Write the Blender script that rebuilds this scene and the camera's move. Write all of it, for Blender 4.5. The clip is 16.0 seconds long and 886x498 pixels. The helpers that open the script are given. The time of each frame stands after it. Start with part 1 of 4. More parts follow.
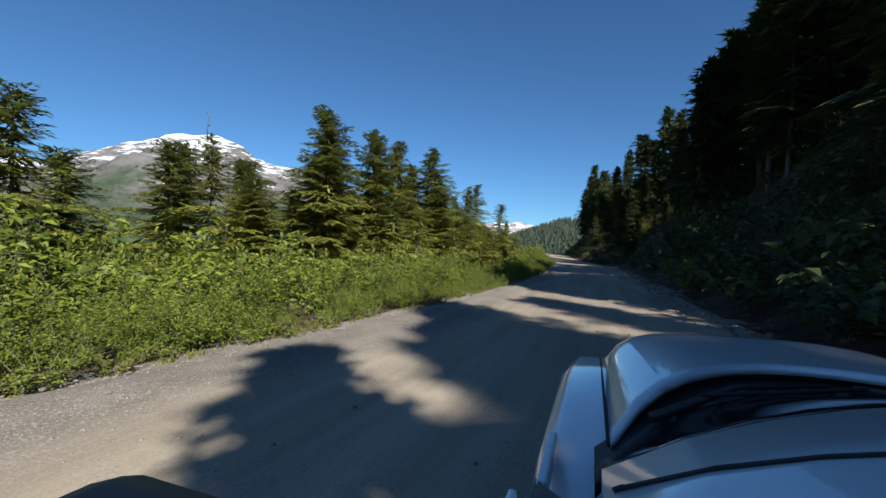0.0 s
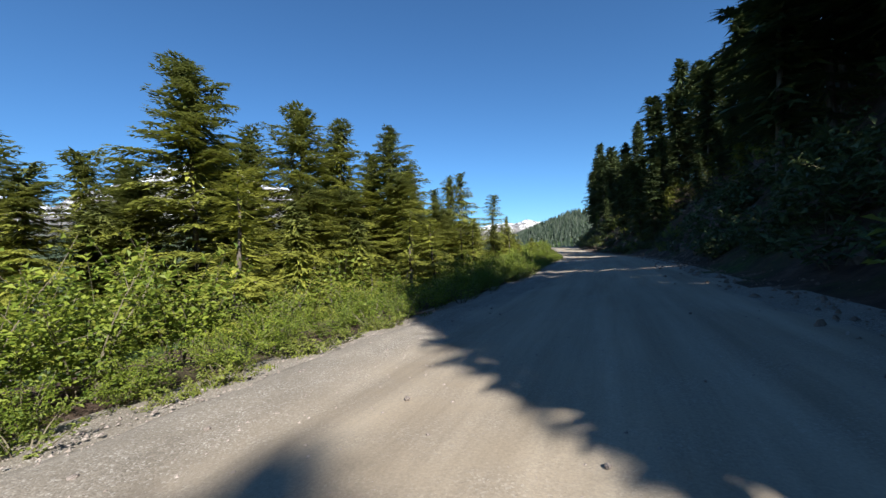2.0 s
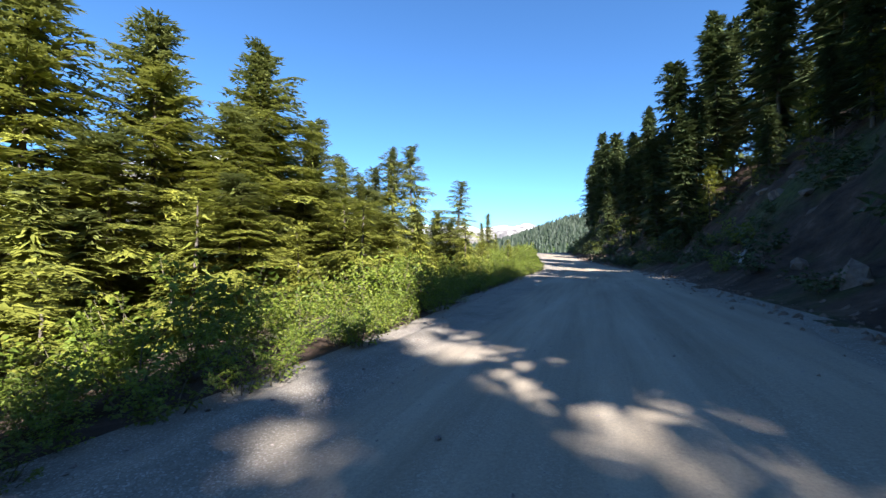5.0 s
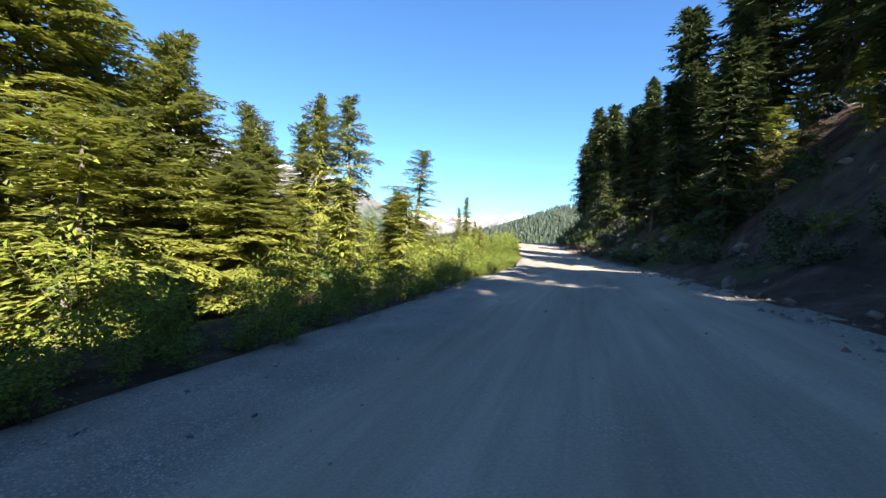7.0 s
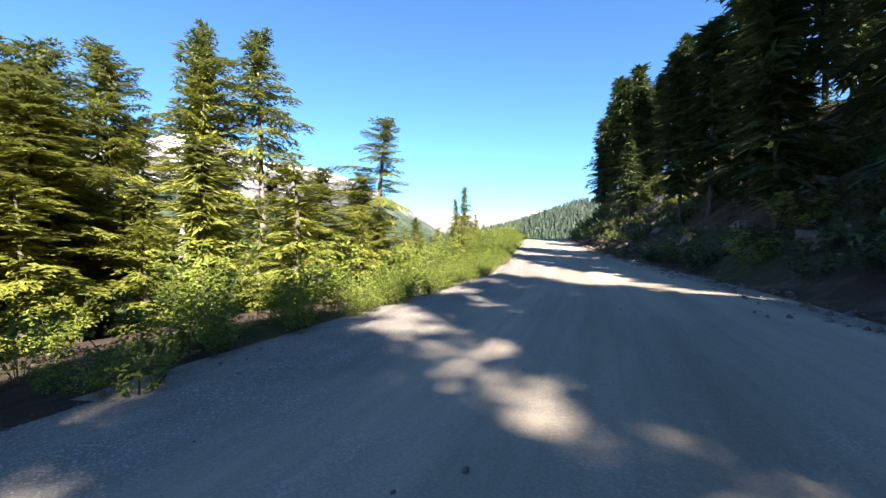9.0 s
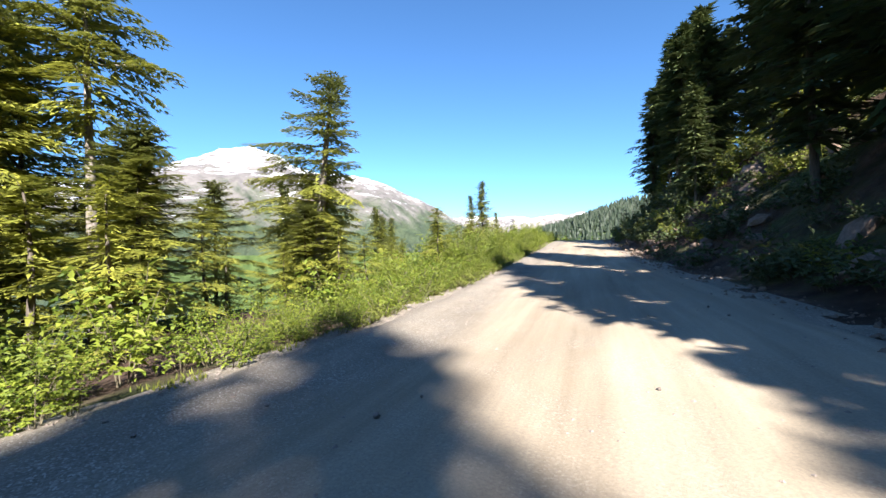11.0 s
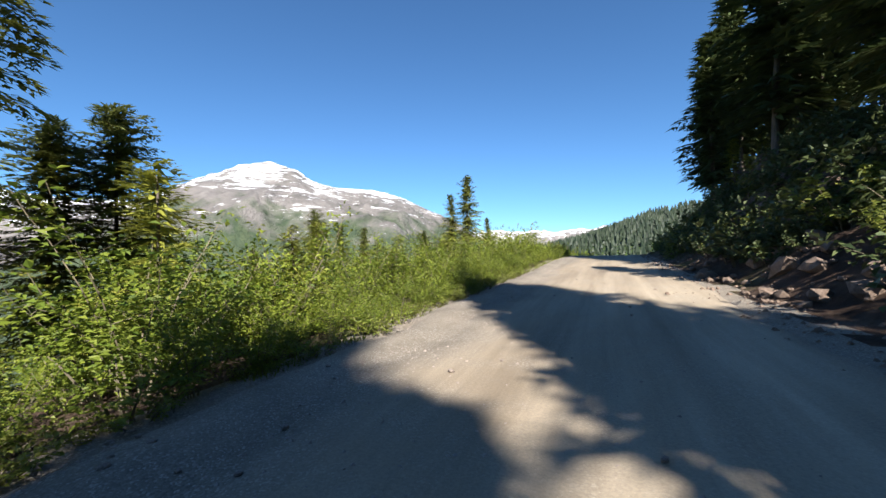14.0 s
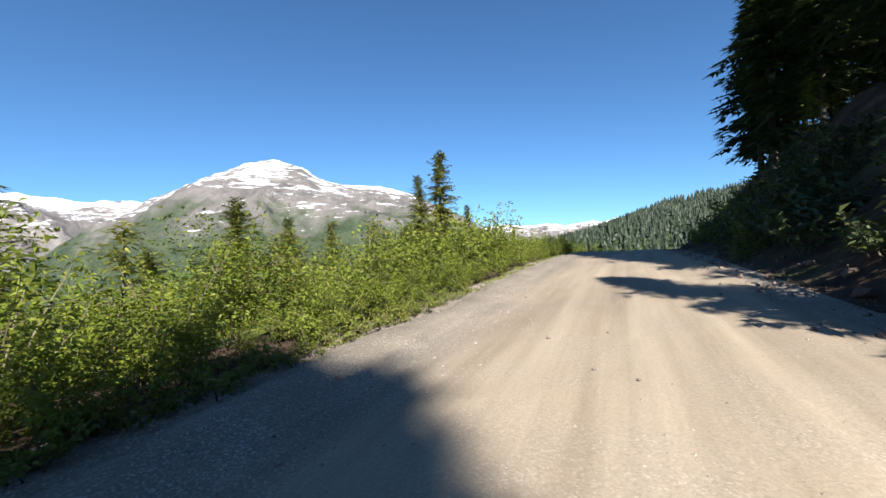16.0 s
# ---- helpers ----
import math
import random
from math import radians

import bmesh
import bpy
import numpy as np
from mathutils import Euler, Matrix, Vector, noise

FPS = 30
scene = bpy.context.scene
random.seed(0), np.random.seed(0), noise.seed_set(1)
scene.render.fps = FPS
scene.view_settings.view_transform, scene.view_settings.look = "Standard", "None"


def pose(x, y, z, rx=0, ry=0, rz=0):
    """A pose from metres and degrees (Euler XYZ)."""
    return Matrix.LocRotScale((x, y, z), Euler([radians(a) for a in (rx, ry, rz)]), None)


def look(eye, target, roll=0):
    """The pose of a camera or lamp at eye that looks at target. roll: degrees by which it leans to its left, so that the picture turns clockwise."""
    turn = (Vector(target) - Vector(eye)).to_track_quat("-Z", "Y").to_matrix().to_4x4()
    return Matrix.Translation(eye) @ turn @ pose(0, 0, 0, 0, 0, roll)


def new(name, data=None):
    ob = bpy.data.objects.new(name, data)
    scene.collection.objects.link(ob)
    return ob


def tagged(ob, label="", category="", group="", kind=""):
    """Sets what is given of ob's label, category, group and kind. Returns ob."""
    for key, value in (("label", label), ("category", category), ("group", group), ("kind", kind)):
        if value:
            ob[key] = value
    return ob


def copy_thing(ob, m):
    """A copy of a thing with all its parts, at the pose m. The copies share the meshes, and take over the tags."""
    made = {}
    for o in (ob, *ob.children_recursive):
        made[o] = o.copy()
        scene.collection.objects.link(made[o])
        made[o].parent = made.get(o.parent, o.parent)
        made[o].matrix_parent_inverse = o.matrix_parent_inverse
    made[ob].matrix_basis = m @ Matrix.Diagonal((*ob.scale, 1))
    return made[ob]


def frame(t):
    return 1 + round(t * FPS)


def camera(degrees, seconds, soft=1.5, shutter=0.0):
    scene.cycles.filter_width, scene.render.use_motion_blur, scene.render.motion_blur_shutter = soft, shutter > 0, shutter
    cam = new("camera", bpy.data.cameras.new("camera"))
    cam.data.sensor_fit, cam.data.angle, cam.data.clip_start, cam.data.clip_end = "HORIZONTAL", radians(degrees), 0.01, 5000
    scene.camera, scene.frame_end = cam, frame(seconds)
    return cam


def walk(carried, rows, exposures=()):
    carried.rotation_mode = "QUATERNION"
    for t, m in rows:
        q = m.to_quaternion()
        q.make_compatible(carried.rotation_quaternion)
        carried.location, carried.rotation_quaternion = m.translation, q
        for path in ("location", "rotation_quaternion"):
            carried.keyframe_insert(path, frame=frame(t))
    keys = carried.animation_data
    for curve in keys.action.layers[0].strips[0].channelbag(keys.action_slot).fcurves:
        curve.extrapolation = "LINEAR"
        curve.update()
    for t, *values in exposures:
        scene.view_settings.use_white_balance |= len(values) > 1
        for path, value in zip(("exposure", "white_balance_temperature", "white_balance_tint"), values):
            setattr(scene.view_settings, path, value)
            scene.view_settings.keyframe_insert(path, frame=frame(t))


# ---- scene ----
# seconds, x, y, z, yaw to the left, pitch, roll
LENS = 96.50
PATH = [
    (0, 0.000, -0.000, 1.289, 20.64, -0.25, -2.71),
    (0.5, 0.004, 4.162, 1.165, 20.21, -0.14, -1.11),
    (1, -0.014, 8.290, 1.044, 21.23, -0.48, -0.78),
    (1.5, 0.000, 12.354, 0.891, 21.29, 0.40, 2.62),
    (2, 0.001, 16.307, 0.815, 22.40, 0.60, 2.72),
    (2.5, 0.019, 20.206, 0.778, 23.30, 0.80, 2.16),
    (3, -0.043, 24.037, 0.829, 22.80, 0.43, 0.24),
    (3.5, -0.126, 27.772, 0.867, 22.84, 0.02, -0.28),
    (4, -0.175, 31.472, 0.875, 23.17, -1.03, -1.22),
    (4.5, -0.178, 35.144, 0.912, 22.49, 0.27, 0.29),
    (5, -0.175, 38.752, 0.914, 22.10, 0.63, 0.12),
    (5.2, -0.180, 40.186, 0.911, 21.98, 0.15, -0.95),
    (7.3, -0.758, 55.202, 0.823, 20.64, -0.98, -1.03),
    (7.5, -0.743, 56.626, 0.813, 20.96, -0.54, -0.58),
    (8, -0.777, 60.189, 0.774, 21.38, 0.86, -1.68),
    (8.5, -0.823, 63.800, 0.757, 23.23, 0.39, -1.03),
    (9, -0.968, 67.401, 0.711, 23.39, -1.27, 0.03),
    (9.2, -1.031, 68.822, 0.700, 24.29, 0.18, 2.14),
    (11.3, -1.381, 83.413, 0.588, 30.95, -0.67, -0.09),
    (11.5, -1.600, 84.766, 0.579, 31.16, -0.64, -1.34),
    (12, -2.194, 88.124, 0.563, 32.44, -0.50, -0.46),
    (12.5, -2.807, 91.443, 0.605, 33.73, 0.88, 0.66),
    (13, -3.445, 94.665, 0.654, 33.80, 1.00, 1.13),
    (13.5, -4.171, 97.812, 0.733, 32.80, 0.21, 0.41),
    (14, -4.808, 101.039, 0.834, 32.75, 1.65, 1.14),
    (14.5, -5.404, 104.231, 0.919, 32.74, 0.58, 0.88),
    (15, -6.018, 107.372, 1.012, 31.91, 1.94, 0.45),
    (15.5, -6.571, 110.360, 1.102, 31.77, 1.37, -0.57),
    (16, -7.225, 113.120, 1.149, 34.29, 1.03, 2.15),
]
cam = camera(LENS, 16.0)
walk(cam, [(t, pose(x, y, z, 90 + pitch, roll, yaw)) for t, x, y, z, yaw, pitch, roll in PATH],
     [(0.0, 0.88, 6000, 10), (0.5, 1.03, 6000, 10), (1.0, 1.15, 6000, 10), (1.5, 1.18, 6000, 10), (2.5, 1.42, 5950, 11), (3.5, 1.83, 5950, 13), (5.0, 2.12, 5950, 14),
      (7.5, 2.36, 6300, 15), (9.2, 2.4, 6250, 15), (11.3, 1.98, 6200, 13), (12.5, 1.5, 6300, 12), (14.0, 1.52, 6250, 12), (16.0, 1.42, 6250, 12)])

# ---- daylight ----
SUN_EL, SUN_AZ = radians(36), radians(137)      # SUN_AZ clockwise from +y
world = bpy.data.worlds.new("sky")
scene.world = world
world.use_nodes = True
wn = world.node_tree.nodes
sky = wn.new("ShaderNodeTexSky")
sky.sky_type, sky.sun_disc, sky.sun_elevation, sky.sun_rotation = "NISHITA", False, SUN_EL, SUN_AZ
sky.altitude, sky.air_density, sky.dust_density, sky.ozone_density = 1200, 1.0, 0.4, 6.0
deep = wn.new("ShaderNodeMix")      # clear alpine air: a deeper blue
deep.data_type, deep.blend_type = "RGBA", "MULTIPLY"
deep.inputs[0].default_value, deep.inputs[7].default_value = 1.0, (0.77, 1.0, 1.05, 1)
world.node_tree.links.new(sky.outputs[0], deep.inputs[6])
world.node_tree.links.new(deep.outputs[2], wn["Background"].inputs[0])
wn["Background"].inputs[1].default_value = 0.056
sun = new("sun", bpy.data.lights.new("sun", "SUN"))
sun.data.energy, sun.data.angle, sun.data.color = 5.0, radians(0.53), (1.0, 0.94, 0.825)
sun_way = Vector((math.sin(SUN_AZ) * math.cos(SUN_EL), math.cos(SUN_AZ) * math.cos(SUN_EL), math.sin(SUN_EL)))
sun.matrix_world = look(sun_way * 100, (0, 0, 0))


# ---- materials ----
class Mat:
    """A node material put together step by step."""

    def __init__(self, name, rough=0.9, spec=0.3):
        self.m = bpy.data.materials.new(name)
        self.m.use_nodes = True
        self.n, self.l = self.m.node_tree.nodes, self.m.node_tree.links
        self.b = self.n["Principled BSDF"]
        self.b.inputs["Roughness"].default_value = rough
        self.b.inputs["Specular IOR Level"].default_value = spec
        self.co = self.n.new("ShaderNodeTexCoord")

    def link(self, a, b):
        self.l.new(a, b)
        return self

    def noise(self, scale, detail=4.0, rough=0.55, space="Object", stretch=None):
        t = self.n.new("ShaderNodeTexNoise")
        t.inputs["Scale"].default_value, t.inputs["Detail"].default_value, t.inputs["Roughness"].default_value = scale, detail, rough
        src = self.co.outputs[space]
        if stretch:
            mp = self.n.new("ShaderNodeMapping")
            mp.inputs["Scale"].default_value = stretch
            self.link(src, mp.inputs[0])
            src = mp.outputs[0]
        self.link(src, t.inputs["Vector"])
        return t.outputs["Fac"]

    def voronoi(self, scale, out="Distance", feature="F1"):
        t = self.n.new("ShaderNodeTexVoronoi")
        t.feature = feature
        t.inputs["Scale"].default_value = scale
        self.link(self.co.outputs["Object"], t.inputs["Vector"])
        return t.outputs[out]

    def ramp(self, fac, *stops):
        r = self.n.new("ShaderNodeValToRGB")
        el = r.color_ramp.elements
        while len(el) < len(stops):
            el.new(0.5)
        for e, (p, c) in zip(el, stops):
            e.position, e.color = p, (*c, 1) if not isinstance(c, (int, float)) else (c, c, c, 1)
        self.link(fac, r.inputs[0])
        return r.outputs[0]

    def mix(self, fac, a, b, mode="MIX"):
        x = self.n.new("ShaderNodeMix")
        x.data_type, x.blend_type = "RGBA", mode
        for sock, v in ((x.inputs[0], fac), (x.inputs[6], a), (x.inputs[7], b)):
            if isinstance(v, (int, float)):
                sock.default_value = v
            elif isinstance(v, tuple):
                sock.default_value = (*v, 1)
            else:
                self.link(v, sock)
        return x.outputs[2]

    def math(self, op, a, b=0.0):
        x = self.n.new("ShaderNodeMath")
        x.operation = op
        for sock, v in zip(x.inputs, (a, b)):
            if isinstance(v, (int, float)):
                sock.default_value = v
            else:
                self.link(v, sock)
        return x.outputs[0]

    def sep(self, space="Object"):
        x = self.n.new("ShaderNodeSeparateXYZ")
        self.link(self.co.outputs[space], x.inputs[0])
        return x.outputs

    def island(self):
        return self.n.new("ShaderNodeNewGeometry").outputs["Random Per Island"]

    def each(self):
        return self.n.new("ShaderNodeObjectInfo").outputs["Random"]

    def colour(self, c):
        if isinstance(c, tuple):
            self.b.inputs["Base Color"].default_value = (*c, 1)
        else:
            self.link(c, self.b.inputs["Base Color"])
        return self

    def bump(self, h, strength=0.5, dist=0.02):
        x = self.n.new("ShaderNodeBump")
        x.inputs["Strength"].default_value, x.inputs["Distance"].default_value = strength, dist
        self.link(h, x.inputs["Height"])
        self.link(x.outputs[0], self.b.inputs["Normal"])
        return self

    def translucent(self, c, fac):
        t, s = self.n.new("ShaderNodeBsdfTranslucent"), self.n.new("ShaderNodeMixShader")
        if isinstance(c, tuple):
            t.inputs[0].default_value = (*c, 1)
        else:
            self.link(c, t.inputs[0])
        s.inputs[0].default_value = fac
        self.link(self.b.outputs[0], s.inputs[1]).link(t.outputs[0], s.inputs[2])
        self.link(s.outputs[0], self.n["Material Output"].inputs[0])
        return self


def foliage(name, dark, light, tip, fac=0.3, scale=1.1, dim_top=None):
    """Last argument: painted-in dimming towards a crown's top, as it looks against bright sky."""
    k = Mat(name, 0.55, 0.25)
    big = k.ramp(k.noise(scale, 3), (0.34, dark), (0.7, light))
    c = k.mix(k.math("MULTIPLY", k.island(), 0.55), big, tip)
    if dim_top:
        up = k.math("ADD", k.math("MULTIPLY", k.sep()[2], 1 / 18), k.math("MULTIPLY", k.math("SUBTRACT", k.noise(0.5, 3), 0.5), 0.5))
        c = k.mix(k.ramp(up, (0.6, 0.0), (1.0, 0.75)), c, dim_top)
    c = k.mix(k.math("MULTIPLY", k.each(), 0.3), c, dark)
    return k.colour(c).translucent(c, fac).m


M_HEMLOCK = foliage("hemlock_needles", (0.095, 0.115, 0.025), (0.28, 0.29, 0.045), (0.46, 0.44, 0.07), 0.3, 1.1, (0.105, 0.125, 0.052))
# shade painted into the greens: darker foliage for the bank's trees and undergrowth
M_SHADED_FOLIAGE = foliage("shaded_foliage", (0.025, 0.044, 0.02), (0.085, 0.115, 0.035), (0.15, 0.16, 0.055), 0.2)
M_ALDER = foliage("alder_leaves", (0.05, 0.095, 0.013), (0.205, 0.265, 0.029), (0.37, 0.385, 0.052), 0.42, 0.7)
# needle colours darkened for the distant ridge
M_FAR_NEEDLES = foliage("far_dark_needles", (0.014, 0.026, 0.016), (0.032, 0.048, 0.026), (0.05, 0.065, 0.034), 0.1, 0.05)
M_WEED = foliage("weed_leaves", (0.08, 0.115, 0.02), (0.2, 0.235, 0.035), (0.34, 0.32, 0.08), 0.38, 2)


def bark_material(name, a, b):
    k = Mat(name, 0.95, 0.15)
    n = k.noise(9, 6, 0.65, stretch=(1, 1, 0.18))
    c = k.mix(k.math("MULTIPLY", k.noise(2.3, 3), 0.5), k.ramp(n, (0.3, a), (0.7, b)), tuple(0.6 * v for v in a))
    return k.colour(c).bump(n, 0.8, 0.03).m


M_BARK = bark_material("hemlock_bark", (0.06, 0.048, 0.04), (0.21, 0.178, 0.15))
M_SNAG = bark_material("weathered_wood", (0.24, 0.21, 0.18), (0.5, 0.46, 0.4))
M_PALE_BARK = bark_material("pale_bark", (0.13, 0.11, 0.095), (0.34, 0.3, 0.26))
M_TWIG = bark_material("twig_bark", (0.09, 0.075, 0.05), (0.22, 0.19, 0.13))


def road_material():
    k = Mat("packed_gravel", 0.95, 0.2)
    side = k.n.new("ShaderNodeAttribute")
    side.attribute_name = "shoulder"
    loose = side.outputs["Fac"]
    base = k.ramp(k.noise(0.35, 5, 0.6, stretch=(1, 0.22, 1)), (0.3, (0.27, 0.225, 0.172)), (0.7, (0.41, 0.352, 0.275)))
    base = k.mix(loose, base, k.ramp(k.noise(0.8, 5, 0.65), (0.3, (0.155, 0.135, 0.11)), (0.7, (0.275, 0.24, 0.197))))
    lane = k.n.new("ShaderNodeAttribute")      # across the road and, shortened, along it
    lane.attribute_name = "lane"
    worn = k.n.new("ShaderNodeTexNoise")
    worn.inputs["Scale"].default_value, worn.inputs["Detail"].default_value, worn.inputs["Roughness"].default_value = 1.5, 5.0, 0.65
    k.link(lane.outputs["Vector"], worn.inputs["Vector"])
    base = k.mix(0.55, base, k.ramp(worn.outputs["Fac"], (0.32, (0.3, 0.29, 0.28)), (0.68, (0.68, 0.69, 0.7))), "OVERLAY")
    fine = k.noise(34, 6, 0.7)
    peb = k.voronoi(55)
    c = k.mix(0.45, base, k.ramp(fine, (0.3, (0.17, 0.145, 0.115)), (0.72, (0.52, 0.47, 0.39))), "OVERLAY")
    sepc = k.n.new("ShaderNodeSeparateColor")
    k.link(k.voronoi(55, "Color"), sepc.inputs[0])
    stone = k.ramp(sepc.outputs[0], (0.0, (0.12, 0.105, 0.088)), (0.5, (0.23, 0.2, 0.165)), (0.85, (0.33, 0.295, 0.25)), (1.0, (0.6, 0.56, 0.5)))
    few = k.math("MULTIPLY", k.ramp(k.noise(1.2, 4), (0.4, 0.0), (0.75, 1.0)), 0.3)
    few = k.math("ADD", few, k.math("MULTIPLY", loose, 0.28))
    c = k.mix(few, c, stone)
    h = k.math("ADD", k.math("MULTIPLY", fine, 0.6), k.math("MULTIPLY", k.math("MULTIPLY", peb, k.math("ADD", loose, 0.25)), -0.8))
    return k.colour(c).bump(h, 0.5, 0.01).m


M_ROAD = road_material()


def ground_material():
    k = Mat("hillside_soil", 0.97, 0.15)
    soil = k.ramp(k.noise(0.9, 7, 0.65), (0.3, (0.03, 0.02, 0.015)), (0.55, (0.085, 0.055, 0.039)), (0.8, (0.19, 0.14, 0.105)))
    moss = k.ramp(k.noise(3.0, 5), (0.3, (0.025, 0.04, 0.012)), (0.7, (0.09, 0.11, 0.03)))
    c = k.mix(k.ramp(k.noise(0.16, 5, 0.6), (0.5, 0.0), (0.66, 1.0)), soil, moss)
    h = k.math("ADD", k.noise(4, 8, 0.7), k.math("MULTIPLY", k.voronoi(2.2), 0.6))
    return k.colour(c).bump(h, 1.0, 0.2).m


M_GROUND = ground_material()


def valley_material():
    k = Mat("valley_woods", 0.95, 0.15)
    c = k.mix(k.ramp(k.noise(0.08, 6, 0.7), (0.4, 0.0), (0.6, 1.0)), k.ramp(k.noise(1.1, 7, 0.7), (0.3, (0.018, 0.035, 0.012)), (0.7, (0.07, 0.11, 0.03))), (0.09, 0.13, 0.04))
    return k.colour(c).bump(k.noise(0.9, 8, 0.75), 1.0, 0.8).m


M_VALLEY = valley_material()


def rock_material(name, a, b):
    k = Mat(name, 0.9, 0.25)
    n = k.noise(3.5, 8, 0.65)
    c = k.mix(k.math("MULTIPLY", k.each(), 0.5), k.ramp(n, (0.3, a), (0.7, b)), tuple(0.5 * (p + q) * 0.7 for p, q in zip(a, b)))
    return k.colour(c).bump(k.noise(14, 8, 0.7), 0.7, 0.03).m


M_ROCK = rock_material("broken_rock", (0.09, 0.062, 0.047), (0.27, 0.2, 0.155))
M_STONE = rock_material("gravel_stone", (0.17, 0.135, 0.115), (0.37, 0.31, 0.27))


def mountain_material(name, green_top, snow_low, snow_cut):
    k = Mat(name, 0.9, 0.2)
    z = k.sep()[2]
    rock = k.ramp(k.noise(0.012, 9, 0.7, stretch=(1, 1, 0.5)), (0.3, (0.1, 0.093, 0.09)), (0.7, (0.28, 0.255, 0.24)))
    woods = k.ramp(k.noise(0.03, 9, 0.75), (0.35, (0.035, 0.056, 0.034)), (0.7, (0.098, 0.122, 0.066)))
    edge = k.math("ADD", z, k.math("MULTIPLY", k.math("SUBTRACT", k.noise(0.009, 8, 0.65), 0.5), 420.0))
    lower = k.math("MULTIPLY", k.math("SUBTRACT", green_top, edge), 0.012)
    c = k.mix(k.ramp(lower, (0.0, 0.0), (1.0, 1.0)), rock, woods)
    band = k.math("MULTIPLY", k.math("SUBTRACT", k.noise(0.02, 9, 0.68, stretch=(0.55, 0.55, 4.2)), 0.5), 1.9)
    band = k.math("ADD", band, k.math("MULTIPLY", k.math("SUBTRACT", k.noise(0.06, 6, 0.7, stretch=(0.6, 0.6, 3.0)), 0.5), 1.1))
    blot = k.math("MULTIPLY", k.math("SUBTRACT", k.noise(0.0045, 6, 0.6), 0.5), 1.0)
    lift = k.math("MULTIPLY", k.math("SUBTRACT", z, snow_low), 1 / snow_cut)
    patch = k.math("ADD", k.math("ADD", band, blot), k.math("ADD", lift, 0.5))
    c = k.mix(k.ramp(patch, (0.47, 0.0), (0.58, 1.0)), c, (0.86, 0.87, 0.9))
    return k.colour(c).bump(k.noise(0.03, 9, 0.7), 0.8, 22).m


M_PEAK = mountain_material("snow_patched_rock", 150.0, 275.0, 480.0)
M_GLACIER = mountain_material("glacier_mountain", -60.0, 250.0, 420.0)
M_RANGE = mountain_material("distant_snow_range", -100.0, 235.0, 300.0)


def plain(name, colour, rough=0.5, metal=0.0, spec=0.5, coat=0.0):
    k = Mat(name, rough, spec)
    k.b.inputs["Metallic"].default_value, k.b.inputs["Coat Weight"].default_value = metal, coat
    return k.colour(k.mix(k.math("MULTIPLY", k.noise(6, 5), 0.25), colour, tuple(0.7 * c for c in colour))).m


M_PAINT = plain("silver_blue_paint", (0.74, 0.77, 0.8), 0.3, 0.15, 0.5, 1.0)
M_PLASTIC = plain("black_plastic", (0.02, 0.02, 0.022), 0.55)
M_RUBBER = plain("tyre_rubber", (0.022, 0.021, 0.02), 0.85)
M_METAL = plain("brushed_metal", (0.5, 0.5, 0.52), 0.3, 1.0)
M_GLASS = plain("tinted_glass", (0.015, 0.018, 0.02), 0.04, 0.0, 0.6)
M_MIRROR = plain("mirror_glass", (0.8, 0.82, 0.85), 0.03, 1.0)
M_LAMP = plain("lamp_lens", (0.55, 0.57, 0.6), 0.1, 0.2, 0.6)


# ---- mesh helpers ----
def mesh_object(name, verts, faces, mats, slots=None, smooth=False, parent=None, label=""):
    me = bpy.data.meshes.new(name)
    me.from_pydata([tuple(map(float, v)) for v in verts], [], [tuple(map(int, f)) for f in faces])
    for m in (mats if isinstance(mats, (list, tuple)) else [mats]):
        me.materials.append(m)
    if slots is not None:
        me.polygons.foreach_set("material_index", np.asarray(slots, dtype=np.int32))
    if smooth:
        me.polygons.foreach_set("use_smooth", np.ones(len(me.polygons), dtype=bool))
    me.update()
    ob = new(name, me)
    if parent:
        ob.parent = parent
    return tagged(ob, label)


def part(name, bm, material, parent, label="", smooth=False):
    me = bpy.data.meshes.new(name)
    bm.to_mesh(me)
    bm.free()
    me.materials.append(material)
    if smooth:
        me.polygons.foreach_set("use_smooth", np.ones(len(me.polygons), dtype=bool))
    ob = new(name, me)
    ob.parent = parent
    return tagged(ob, label)


def thing(name, label, category, group="", kind=""):
    return tagged(new(name), label, category, group, kind)


def tubes(lines, sides=6):
    """Round tapered tubes along polylines of (point, radius)."""
    vs, fs = [], []
    for line in lines:
        base = len(vs)
        for i, (p, r) in enumerate(line):
            p = Vector(p)
            a, b = Vector(line[max(i - 1, 0)][0]), Vector(line[min(i + 1, len(line) - 1)][0])
            way = (b - a).normalized()
            side = way.orthogonal().normalized() if abs(way.z) < 0.95 else way.cross(Vector((0, 1, 0))).normalized()
            other = way.cross(side)
            for j in range(sides):
                q = 2 * math.pi * j / sides
                vs.append(p + (side * math.cos(q) + other * math.sin(q)) * r)
        for i in range(len(line) - 1):
            for j in range(sides):
                a, b = base + i * sides + j, base + i * sides + (j + 1) % sides
                fs.append((a, b, b + sides, a + sides))
        fs.append([base + (len(line) - 1) * sides + j for j in range(sides)])
        fs.append([base + j for j in reversed(range(sides))])
    return vs, fs


